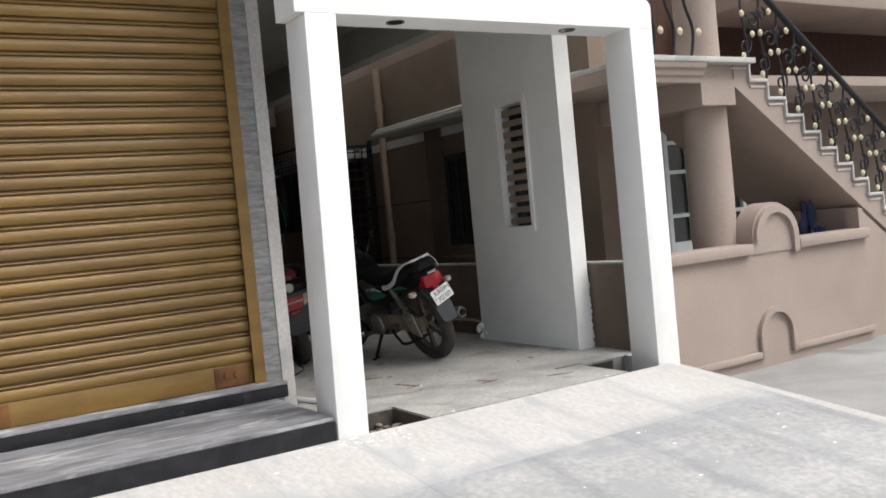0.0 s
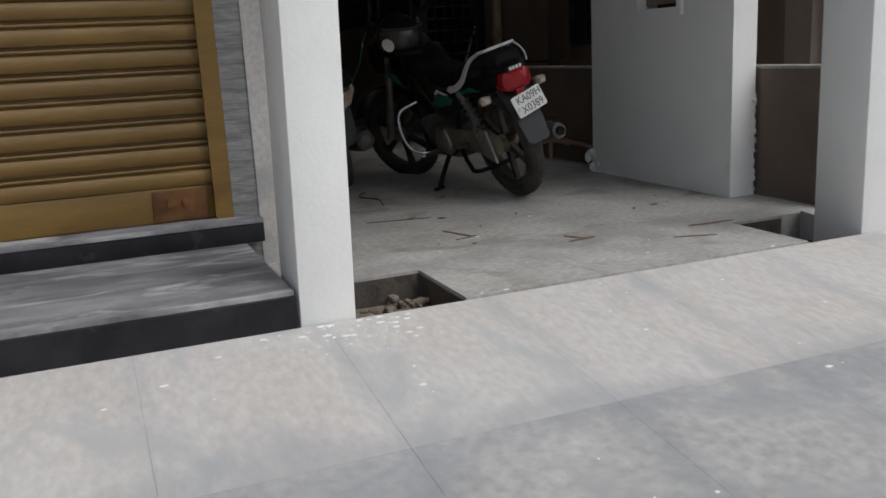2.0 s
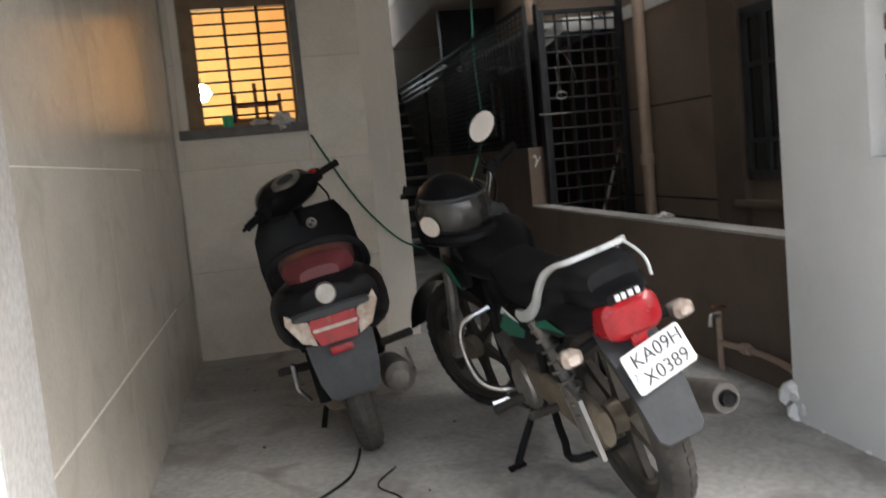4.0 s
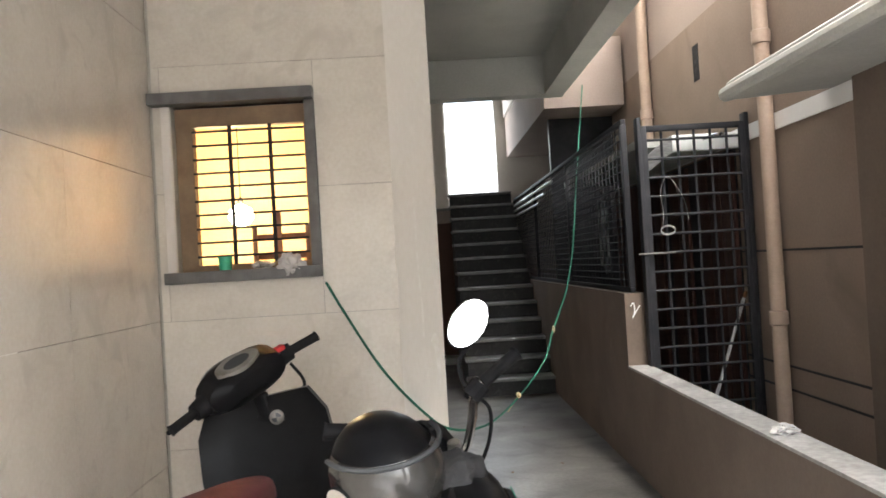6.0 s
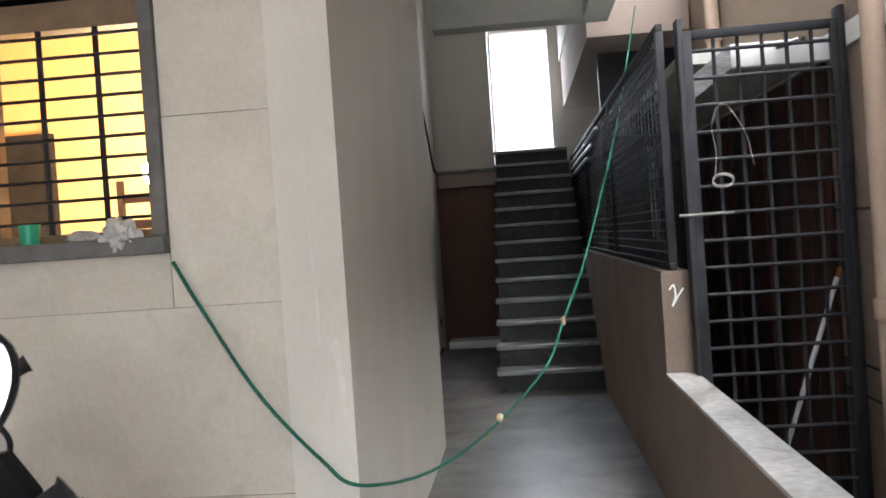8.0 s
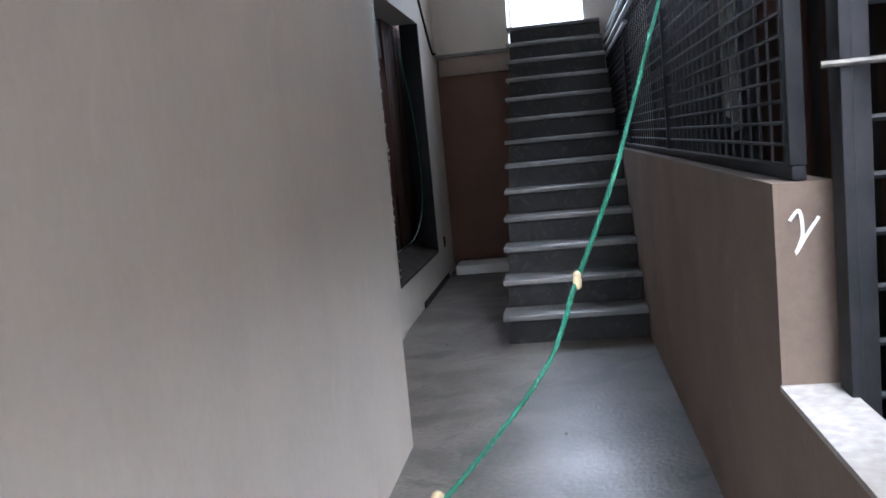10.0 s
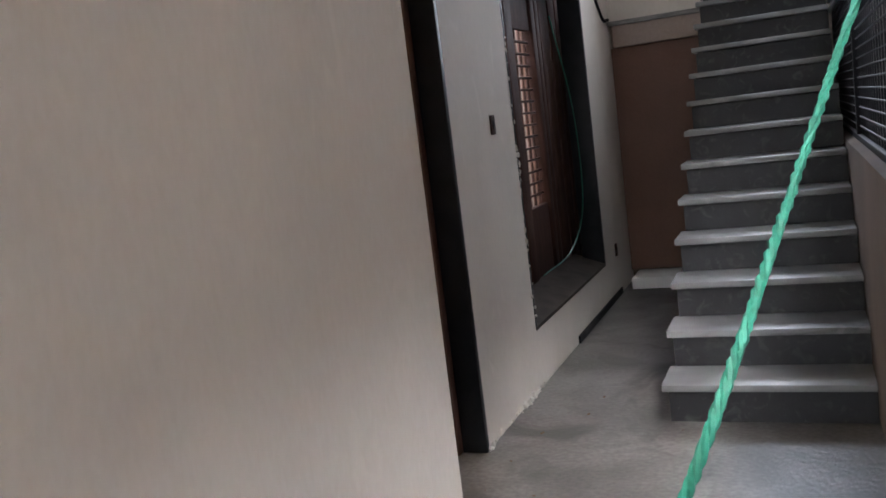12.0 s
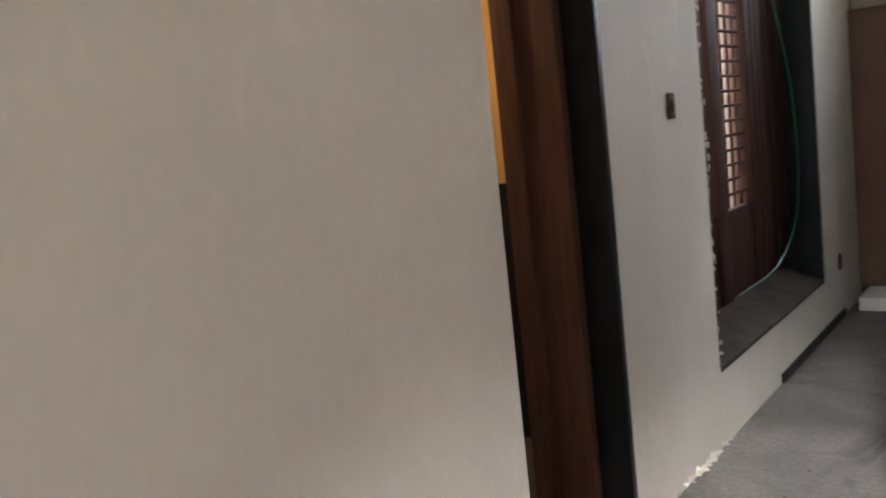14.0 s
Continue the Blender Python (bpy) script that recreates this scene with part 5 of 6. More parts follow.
for s in (-1, 1):
    part("handlebar", tube(bmesh.new(), spline([steer(p) for p in ((s * 0.06, 1.02, 0.82), (s * 0.10, 1.0, 0.84), (s * 0.128, 0.965, 0.905), (s * 0.146, 0.938, 0.968), (s * 0.17, 0.935, 0.985), (s * 0.18, 0.936, 0.988))], 6), 0.0115, 10), M_CHROME, bike)
    L = 1.0 if s > 0 else 0.78
    grip = part("grip", tube(bmesh.new(), [steer((s * 0.17 * L, 0.935, 0.985)), steer((s * 0.18 * L, 0.936, 0.988)), steer((s * 0.28 * L, 0.947, 1.018)), steer((s * 0.2855 * L, 0.948, 1.02))], [0.021, 0.0165, 0.0165, 0.021], 12), M_BLACKP, bike)
    part("switch_housing", tube(bmesh.new(), [steer((s * 0.135 * L, 0.94, 0.965)), steer((s * 0.17 * L, 0.935, 0.985))], 0.026, 10), M_BLACKP, bike)
    part("lever", tube(bmesh.new(), spline([steer(p) for p in ((s * 0.135 * L, 0.965, 0.965), (s * 0.20 * L, 0.99, 0.975), (s * 0.285 * L, 0.985, 1.0))], 4), [0.009] * 8 + [0.011], 6), M_BLACKP, bike)
    mir_c = Vector((0.194, 1.055, 1.128)) if s > 0 else Vector((-0.20, 0.70, 0.89))
    base = steer((s * 0.14, 0.94, 0.98))
    part("mirror_stem", tube(bmesh.new(), spline([base, base + Vector((-0.01 * s, 0.01, 0.03)), base.lerp(mir_c, 0.5) + Vector((-0.025, 0.0, 0.0)), mir_c + Vector((-0.005, 0.012, -0.05 if s > 0 else 0.02))], 5), 0.0055, 6), M_BLACKP, bike)
    hd = part("mirror", lathe(bmesh.new(), [(0.0, 0.022), (0.7, 0.020), (0.95, 0.010), (1.0, 0.0), (0.97, -0.004)], 28, "y"), M_BLACKP, bike)
    face = part("mirror_glass", lathe(bmesh.new(), [(0.0, -0.005), (0.5, -0.005), (0.93, -0.005)], 28, "y", caps=False), M_MIRROR, hd)
    tilt = pose(0, 0, 0, -9, 0, -6) if s > 0 else pose(0, 0, 0, 2, 0, -44)
    if s > 0:   # the upright mirror looks out through the portal to the street
        tilt = bike.matrix_world.to_3x3().inverted().to_4x4() @ pose(0, 0, 0, -7, 0, 3)
    hd.matrix_local = Matrix.Translation(mir_c) @ tilt @ pose(0, 0, 0, 0, 36 if s > 0 else -35, 0) @ (Matrix.Diagonal((0.046, 1, 0.071, 1)) if s > 0 else Matrix.Diagonal((0.036, 1, 0.042, 1)))
part("brake_cable", tube(bmesh.new(), spline([steer((0.15, 0.96, 0.965)), steer((0.20, 1.02, 0.90)), steer((0.18, 1.08, 0.80)), steer((0.08, 1.10, 0.70))], 6), 0.005, 6), M_BLACKP, bike)
part("brake_cable", tube(bmesh.new(), spline([steer((-0.15, 0.96, 0.965)), steer((-0.16, 1.06, 0.90)), steer((-0.10, 1.10, 0.76))], 6), 0.005, 6), M_BLACKP, bike)

# helmet resting on the handlebar
helmet = thing("helmet", "black full-face helmet with a clear visor hung on the handlebar", "helmet", pose(3.015, 5.70, 0.865, 8, -12, 25))
def shell(r, lo=-0.78):
    bm = bmesh.new()
    v = bmesh.ops.create_uvsphere(bm, u_segments=28, v_segments=18, radius=1.0)["verts"]
    for p in v:
        z = max(p.co.z, lo)
        k = 1.0 if z > -0.3 else 1.0 - 0.25 * (-0.3 - z)
        p.co = Vector((p.co.x * 0.118 * k * r, p.co.y * 0.142 * k * r, z * 0.128 * r))
    return bm
part("shell", shell(1.0), M_BLACKGLOSS, helmet)
bm = shell(1.045)
bmesh.ops.delete(bm, geom=[f for f in bm.faces if not (-0.045 < f.calc_center_median().z < 0.062 and f.calc_center_median().y < 0.02)], context="FACES")
part("visor", bm, mat("smoked_visor", (0.022, 0.021, 0.02), (0.055, 0.052, 0.048), 10.0, 0.10, coat=0.3), helmet, "scratched smoky visor")
part("chin_bar", tube(bmesh.new(), [(0.112 * math.cos(a), 0.155 * math.sin(a), -0.072) for a in (math.pi + math.pi * j / 20 for j in range(21))], 0.026, 10), M_BLACKGLOSS, helmet)
part("strap", tube(bmesh.new(), spline([(-0.07, -0.06, -0.095), (-0.05, -0.08, -0.16), (0.01, -0.09, -0.18), (0.05, -0.06, -0.10)], 6), 0.007, 6), M_BLACKP, helmet)
part("trim", tube(bmesh.new(), [(0.124 * math.cos(a), 0.149 * math.sin(a), 0.068) for a in (math.pi + math.pi * j / 20 for j in range(21))], 0.006, 6), M_GREYPLA, helmet)

# ================================================================ scooter
sc = thing("scooter", "black scooter with a maroon seat leaning on its stand", "scooter", pose(2.675, 5.87, 0, 0, -11, -2))
ring_wheel(sc, "rear_wheel", (0, 0, 0.21), 0.212, 0.10, 0, 5)
ring_wheel(sc, "front_wheel", (-0.02, 1.22, 0.21), 0.212, 0.095, 30, 5, False)
part("rear_body", body([(-0.19, 0, 0.60, 0.10, 0.06), (-0.15, 0, 0.585, 0.18, 0.10), (-0.02, 0, 0.56, 0.215, 0.14), (0.20, 0, 0.53, 0.21, 0.155), (0.36, 0, 0.48, 0.16, 0.15), (0.46, 0, 0.42, 0.12, 0.13)], 26, 2.8), M_BLACKGLOSS, sc, "glossy black rear bodywork")
part("seat", body([(-0.13, 0, 0.695, 0.07, 0.03), (-0.08, 0, 0.715, 0.125, 0.055), (0.10, 0, 0.725, 0.145, 0.06), (0.28, 0, 0.705, 0.14, 0.055), (0.42, 0, 0.69, 0.11, 0.05), (0.50, 0, 0.665, 0.07, 0.035)], 22, 3), M_MAROON, sc, "maroon vinyl seat")
part("grab_rail", tube(bmesh.new(), spline([(-0.175, 0.12, 0.65), (-0.18, 0.0, 0.69), (-0.16, -0.10, 0.76), (-0.08, -0.165, 0.805), (0.08, -0.165, 0.805), (0.16, -0.10, 0.76), (0.18, 0.0, 0.69), (0.175, 0.12, 0.65)], 5), 0.013, 10), M_BLACKP, sc)
part("fuel_cap", lathe(bmesh.new(), [(0.0, -0.012), (0.034, -0.010), (0.038, 0.0), (0.038, 0.02)], 24, "y", (0, -0.195, 0.635)), M_ALU, sc, "round pale fuel cap")
lamp = part("tail_lamp", loft(bmesh.new(), [[(x * 0.085, y0, z) for x, z in ((-1, 0.52), (-0.75, 0.465), (0.75, 0.465), (1, 0.52), (0.95, 0.56), (-0.95, 0.56))] for y0 in (-0.215, -0.15)]), M_RED, sc, "red tail lamp")
for s in (-1, 1):
    part("indicator", loft(bmesh.new(), [[(s * a, y0 + 0.25 * (a - 0.08), z) for a, z in ((0.075, 0.470), (0.125, 0.49), (0.165, 0.565), (0.158, 0.60), (0.125, 0.572), (0.086, 0.555))] for y0 in (-0.212, -0.15)]), M_CLEAR, sc, "clear indicator lens")
part("lamp_brow", body([(-0.208, 0, 0.572, 0.13, 0.012), (-0.20, 0, 0.575, 0.14, 0.018), (-0.16, 0, 0.58, 0.14, 0.02)], 18, 3), M_GREYPLA, sc)
part("lamp_strip", prism(bmesh.new(), [(-0.075, 0.515), (0.075, 0.515), (0.08, 0.527), (-0.08, 0.527)], "y", -0.2185, -0.2155), M_CLEAR, sc, "pale glossy band across the lamp")
part("reflector", B(-0.04, 0.04, -0.215, -0.205, 0.425, 0.452, bev=0.003), M_RED, sc)
part("rear_mudguard", loft(bmesh.new(), [[(-w, y, z), (w, y, z), (w * 0.9, y + 0.05, z), (-w * 0.9, y + 0.05, z)] for y, z, w in ((-0.175, 0.47, 0.12), (-0.20, 0.41, 0.115), (-0.235, 0.34, 0.105), (-0.245, 0.285, 0.085), (-0.24, 0.27, 0.06))]), M_GREYPLA, sc, "dusty grey mudguard")
part("floorboard", B(-0.16, 0.16, 0.40, 0.86, 0.235, 0.285, bev=0.02), M_BLACKP, sc)
part("leg_shield", loft(bmesh.new(), [[(w * math.sin(a) - 0.035, y + 0.05 * (1 - math.cos(a)) * -1 + 0.0, z) for a in (-1.3, -0.9, -0.45, 0, 0.45, 0.9, 1.3)] + [(w * math.sin(a) - 0.035, y + 0.045 - 0.05 * (1 - math.cos(a)), z) for a in (1.3, 0.9, 0.45, 0, -0.45, -0.9, -1.3)] for y, z, w in ((0.84, 0.26, 0.17), (0.93, 0.45, 0.23), (1.00, 0.66, 0.25), (1.03, 0.80, 0.24), (1.035, 0.89, 0.19))]), M_BLACKGLOSS, sc, "black inner leg shield")
for a0 in (0, 180):   # two dark quarters of the emblem
    pts_e = [(0.015, 0.81)] + [(0.015 + 0.017 * math.cos(radians(a0 + a)), 0.81 + 0.017 * math.sin(radians(a0 + a))) for a in (0, 22, 45, 68, 90)]
    part("emblem_quarter", prism(bmesh.new(), pts_e, "y", 1.0125, 1.0145), M_INK, sc)
part("emblem", lathe(bmesh.new(), [(0.0, -0.004), (0.022, -0.003), (0.026, 0.0), (0.026, 0.012)], 20, "y", (0.015, 1.018, 0.81)), M_ALU, sc, "round pale emblem")
part("front_apron", body([(1.03, 0, 0.62, 0.13, 0.22), (1.10, 0, 0.62, 0.14, 0.24), (1.16, 0, 0.60, 0.09, 0.20)], 18), M_BLACKGLOSS, sc)
part("front_mudguard", loft(bmesh.new(), [[(x, 1.22 + 0.25 * math.cos(a), 0.21 + (0.25 + dz) * math.sin(a)) for x, dz in ((-0.075, 0), (-0.04, 0.02), (0.04, 0.02), (0.075, 0), (0.06, -0.006), (-0.06, -0.006))] for a in (radians(q) for q in range(15, 166, 12))]), M_BLACKGLOSS, sc)
part("fork", tube(bmesh.new(), [(-0.01, 1.20, 0.25), (-0.02, 1.07, 0.70), (-0.03, 1.045, 0.90)], 0.028, 10), M_BLACKP, sc)
HB = Matrix.Translation((-0.05, 0.945, 0.955)) @ Euler((radians(10), radians(-16), radians(36))).to_matrix().to_4x4()
def part_hb(name, bm, m, label=""):
    bmesh.ops.transform(bm, verts=bm.verts, matrix=HB)
    return part(name, bm, m, sc, label)
part_hb("headlamp_cowl", loft(bmesh.new(), [[(x, y, z) for x, y, z in ellipse(0, cz, rx, rz, yy, 22, 2.6)] for yy, cz, rx, rz in ((-0.085, 0.02, 0.09, 0.03), (-0.06, 0.02, 0.15, 0.06), (0.02, 0.02, 0.165, 0.085), (0.10, 0.0, 0.12, 0.085), (0.15, -0.02, 0.07, 0.05))]), M_BLACKGLOSS, "black handlebar cowl")
part_hb("instrument_glass", loft(bmesh.new(), [[(0.085 * math.cos(a), -0.035 + 0.036 * math.sin(a), z + 0.016 * math.sin(a)) for a in (2 * math.pi * j / 22 for j in range(22))] for z in (0.075, 0.097)]), M_ALU, "silvery instrument panel")
part_hb("instrument_dial", loft(bmesh.new(), [[(0.05 * math.cos(a), -0.035 + 0.02 * math.sin(a), z + 0.01 * math.sin(a)) for a in (2 * math.pi * j / 22 for j in range(22))] for z in (0.0972, 0.0985)]), M_GREYPLA)
for s in (-1, 1):
    part_hb("switch_housing", tube(bmesh.new(), [(s * 0.13, -0.01, 0.02), (s * 0.20, -0.025, 0.02)], [0.042, 0.03], 12), M_BLACKP)
    part_hb("grip", tube(bmesh.new(), [(s * 0.20, -0.025, 0.02), (s * 0.295, -0.05, 0.022), (s * 0.30, -0.05, 0.022)], [0.017, 0.017, 0.02], 12), M_BLACKP)
    part_hb("lever", tube(bmesh.new(), [(s * 0.17, 0.03, 0.01), (s * 0.24, 0.02, 0.008), (s * 0.30, -0.01, 0.005)], 0.008, 6), M_BLACKP)
part_hb("starter_button", B(0.145, 0.175, -0.05, -0.02, 0.045, 0.062, bev=0.003), mat("red_button", (0.55, 0.03, 0.03), rough=0.35), "red switch")
part("brake_cable", tube(bmesh.new(), spline([(0.10, 1.06, 0.98), (0.13, 1.07, 0.90), (0.08, 1.06, 0.84), (0.02, 1.05, 0.86)], 6), 0.006, 6), M_BLACKP, sc)
part("engine", body([(0.02, -0.06, 0.24, 0.07, 0.07), (0.12, -0.05, 0.25, 0.10, 0.10), (0.30, -0.04, 0.26, 0.10, 0.09), (0.38, -0.03, 0.26, 0.06, 0.06)], 16, 3), M_MUD, sc, "muddy engine casing")
part("silencer", tube(bmesh.new(), [(0.14, 0.34, 0.20), (0.155, 0.25, 0.22), (0.16, -0.05, 0.25), (0.165, -0.14, 0.26), (0.165, -0.16, 0.26)], [0.03, 0.05, 0.062, 0.055, 0.03], 16), M_ENGINE, sc, "dull grey silencer")
part("heat_shield", prism(bmesh.new(), [(-0.12, 0.26), (0.0, 0.31), (0.16, 0.29), (0.14, 0.26), (0.0, 0.275), (-0.10, 0.235)], "x", 0.222, 0.228), M_CHROME, sc)
part("rear_shock", tube(bmesh.new(), [(-0.12, 0.0, 0.22), (-0.12, 0.03, 0.46)], 0.022, 10), M_BLACKP, sc)
part("side_bar", tube(bmesh.new(), [(-0.19, -0.04, 0.40), (-0.20, -0.02, 0.30), (-0.17, 0.0, 0.24)], 0.01, 8), M_CHROME, sc)
part("side_stand", tube(bmesh.new(), [(-0.09, 0.36, 0.20), (-0.15, 0.32, 0.10), (-0.175, 0.30, 0.042)], 0.012, 8), M_BLACKP, sc)
for s in (-1, 1):
    part("rear_peg", tube(bmesh.new(), [(s * 0.15, 0.28, 0.31), (s * 0.27, 0.22, 0.33)], 0.017, 8), M_RUBBER, sc)
bm = bmesh.new()
box(bm, 0.188, 0.190, -0.03, 0.05, 0.52, 0.535)
part("badge", bm, M_PLATE, sc)

# ================================================================ tap, litter and cables on the bay floor
tap = thing("water_tap", "rusty stand pipe with a red-handled tap by the parapet", "tap")
part("riser", tube(bmesh.new(), [(4.27, 6.20, 0.0), (4.27, 6.20, 0.26)], 0.014, 8), M_PIPE, tap)
part("spout", tube(bmesh.new(), spline([(4.27, 6.20, 0.24), (4.22, 6.17, 0.25), (4.20, 6.15, 0.21)], 5), 0.012, 8), M_ALU, tap)
part("handle", B(4.235, 4.305, 6.19, 6.21, 0.275, 0.288, bev=0.004), M_RUST, tap, "red tap handle")
part("branch", tube(bmesh.new(), spline([(4.27, 6.20, 0.12), (4.28, 5.95, 0.13), (4.28, 5.70, 0.12), (4.27, 5.58, 0.08), (4.26, 5.54, 0.0)], 5), 0.014, 8), M_PIPE, tap)
part("elbow", lathe(bmesh.new(), [(0.022, -0.03), (0.026, 0.0), (0.022, 0.03)], 12, "y", (4.28, 6.0, 0.13)), M_PIPE, tap)
stone = crumple("stone", 4.37, 6.9, 0.625, (0.06, 0.04, 0.025), M_CONC, "pale stone lying on the parapet", "stone", 12)

sheet = thing("black_packet", "torn black plastic packet lying flat on the floor", "litter", pose(2.16, 5.22, 0.002, 0, 0, 24))
bm = bmesh.new()
vs = [[bm.verts.new((0.13 * (i / 8 - 0.5) * 2 + 0.01 * noise.noise(Vector((i, j, 3))), 0.07 * (j / 5 - 0.5) * 2 + 0.012 * noise.noise(Vector((i * 1.3, j, 9))), 0.012 + 0.012 * noise.noise(Vector((i * 0.7, j * 0.9, 1))))) for j in range(6)] for i in range(9)]
for i in range(8):
    for j in range(5):
        bm.faces.new((vs[i][j], vs[i + 1][j], vs[i + 1][j + 1], vs[i][j + 1]))
bmesh.ops.solidify(bm, geom=bm.faces[:], thickness=0.003)
part("film", bm, M_BLACKGLOSS, sheet)
part("label", B(-0.09, 0.10, -0.085, -0.055, 0.008, 0.012), M_PLATE, sheet, "pale torn edge")
cab = thing("floor_cable", "thin black cable lying curled on the floor", "cable")
part("lead", tube(bmesh.new(), spline([(2.30, 5.26, 0.006), (2.42, 5.38, 0.006), (2.55, 5.55, 0.006), (2.60, 5.72, 0.006), (2.62, 5.85, 0.006)], 6), 0.005, 6), M_BLACKP, cab)
part("lead", tube(bmesh.new(), spline([(2.66, 5.1, 0.006), (2.70, 5.3, 0.006), (2.64, 5.45, 0.006), (2.72, 5.6, 0.006)], 6), 0.0026, 6), M_BLACKP, cab)
pp = thing("pipe_offcut", "white plastic pipe offcut lying by the column", "pipe", pose(2.02, 4.25, 0.017))
part("pipe", tube(bmesh.new(), [(0.0, 0.22, 0), (0.10, -0.12, 0)], 0.016, 10), M_PLATE, pp)
litter = tagged(new("litter"), "dry leaves, twigs and crumbs scattered on the floor", "litter", "", "stuff")
bm = bmesh.new()
for _ in range(110):
    x, y = (rng.uniform(1.95, 4.2), rng.uniform(3.9, 7.7)) if rng.random() < 0.75 else (rng.uniform(2.85, 4.25), rng.uniform(8.0, 13.0))
    if y > 10.6 and x > 3.45 and y > 12.1:
        continue
    s, a = 0.0025 + 0.012 * rng.random() ** 3, rng.uniform(0, 6.28)
    v = bmesh.ops.create_icosphere(bm, subdivisions=1, radius=1.0)["verts"]
    for p in v:
        q = Vector((p.co.x * s * 1.8, p.co.y * s * 0.7, p.co.z * s * 0.22))
        q.rotate(Euler((0, 0, a)))
        p.co = q + Vector((x, y, 0.003))
part("crumbs", bm, M_LEAF, litter)
def scrape(strokes, seed):
    """Thin ragged strokes of dried mud, each (x0, y0, x1, y1, width)."""
    r = random.Random(seed)
    x0, y0 = strokes[0][:2]
    m_ = thing("floor_scrape", "brown dried smear of mud on the cement floor", "stain", pose(x0, y0, 0.0), "mud smears")
    for a, b, c, d, w in strokes:
        p, q = Vector((a - x0, b - y0, 0)), Vector((c - x0, d - y0, 0))
        n = (q - p).normalized().cross(Vector((0, 0, 1)))
        left = [p.lerp(q, k / 8) + n * w * (0.25 + 0.75 * math.sin(math.pi * (0.12 + 0.76 * k / 8))) * r.uniform(0.45, 1.2) for k in range(9)]
        right = [p.lerp(q, k / 8) - n * w * (0.25 + 0.75 * math.sin(math.pi * (0.12 + 0.76 * k / 8))) * r.uniform(0.45, 1.2) for k in range(9)]
        part("mud", prism(bmesh.new(), [(v.x, v.y) for v in left + right[::-1]], "z", 0.0005, 0.003), M_LEAF, m_)
scrape([(2.68, 4.33, 2.74, 4.15, 0.010), (2.655, 4.13, 2.765, 4.165, 0.008)], 2)
scrape([(3.055, 3.935, 3.105, 3.835, 0.011), (3.02, 3.83, 3.15, 3.85, 0.008)], 3)
scrape([(3.58, 3.80, 3.80, 3.79, 0.009), (3.40, 3.66, 3.56, 3.60, 0.007)], 5)
scrape([(2.45, 4.72, 2.75, 4.66, 0.005), (2.62, 4.68, 2.70, 4.72, 0.006)], 8)

M_SMEAR = mat("pale_smear", (0.70, 0.67, 0.62), (0.64, 0.60, 0.54), 20.0, 0.7)
structure("trim_joint_1", B(1.8855, 1.8885, 4.47, 7.05, 0.440, 0.447), M_SMEAR, "white filler along the tile joint", "joint")
structure("trim_joint_2", B(1.8855, 1.8875, 4.47, 6.45, 1.110, 1.1135), M_SMEAR, "thin white filler along the tile joint", "joint")
spots = tagged(new("paint_spots"), "white paint drips and crumbs spattered over the apron and floor", "paint spots", "", "stuff")
bm = bmesh.new()
for _ in range(170):
    if rng.random() < 0.45:
        x, y = rng.gauss(1.93, 0.13), 3.31 - abs(rng.gauss(0, 0.10))
    else:
        x, y = rng.uniform(0.2, 4.0), rng.uniform(1.2, 4.6)
    if y > 3.30 and not (2.4 < x < 3.7 or y > 3.8):
        continue
    if x < 1.8 and y > 3.3:
        continue
    z = -0.006 - (3.32 - y) * 0.443 / 3.52 if y < 3.315 else 0.0
    s = 0.003 + 0.010 * rng.random() ** 3
    v = bmesh.ops.create_icosphere(bm, subdivisions=1, radius=1.0)["verts"]
    for p in v:
        p.co = Vector((x + p.co.x * s * 1.3, y + p.co.y * s * 0.9, z + p.co.z * 0.0015))
part("spatter", bm, M_WHITE, spots)

# cement smears and a chalk scribble on the walls
def smear(name, pts, axis, at, m, label):
    bm = bmesh.new()
    pts = [(p[0], p[1]) for p in spline([(u, v, 0.0) for u, v in pts + pts[:1]], 5)[:-1]]
    if axis == "y":
        prism(bm, pts, "y", at - 0.0025, at - 0.0005)
    else:
        prism(bm, pts, "x", at - 0.003, at - 0.0005)
    structure(name, bm, m, label, "smear")
smear("trim_smear_1", [(3.083, 1.62), (3.091, 1.625), (3.094, 1.30), (3.103, 1.12), (3.103, 0.985), (3.094, 0.98), (3.094, 1.12), (3.085, 1.35)], "y", YB + 0.001, M_SMEAR, "white paint drip on the tiles")
smear("trim_smear_3", [(3.128, 0.95), (3.146, 0.90), (3.158, 0.76), (3.167, 0.76), (3.168, 0.93), (3.15, 0.985)], "y", YB + 0.001, M_SMEAR, "white paint run beside the corner")
chalk = thing("chalk_scribble", "white chalk scribble on the wall end", "scribble")
part("stroke", tube(bmesh.new(), spline([(4.34, 9.037, 0.98), (4.36, 9.037, 1.0), (4.365, 9.037, 0.95), (4.35, 9.037, 0.91), (4.375, 9.037, 0.95), (4.40, 9.037, 0.985)], 5), 0.004, 5), M_WHITE, chalk)

# ================================================================ front of the next house
# compound wall: capping, arches, plinth mould
CY = 3.75
arch_x = 5.80
def arch_strip(cx, z0, r, w, proud):
    bm = bmesh.new()
    rings = []
    for k in range(17):
        a = math.pi * k / 16
        c, s = math.cos(a), math.sin(a)
        rings.append([(cx - (r + d) * c, y, z0 + (r + d) * s) for d, y in ((0, CY), (w, CY), (w, CY - proud), (0, CY - proud))])
    return loft(bm, rings)
structure("wall_compound_cap_1", B(4.44, 5.50, CY - 0.05, CY + 0.20, 0.552, 0.635, bev=0.012), M_PINK, "rounded pink coping of the compound wall", "coping")
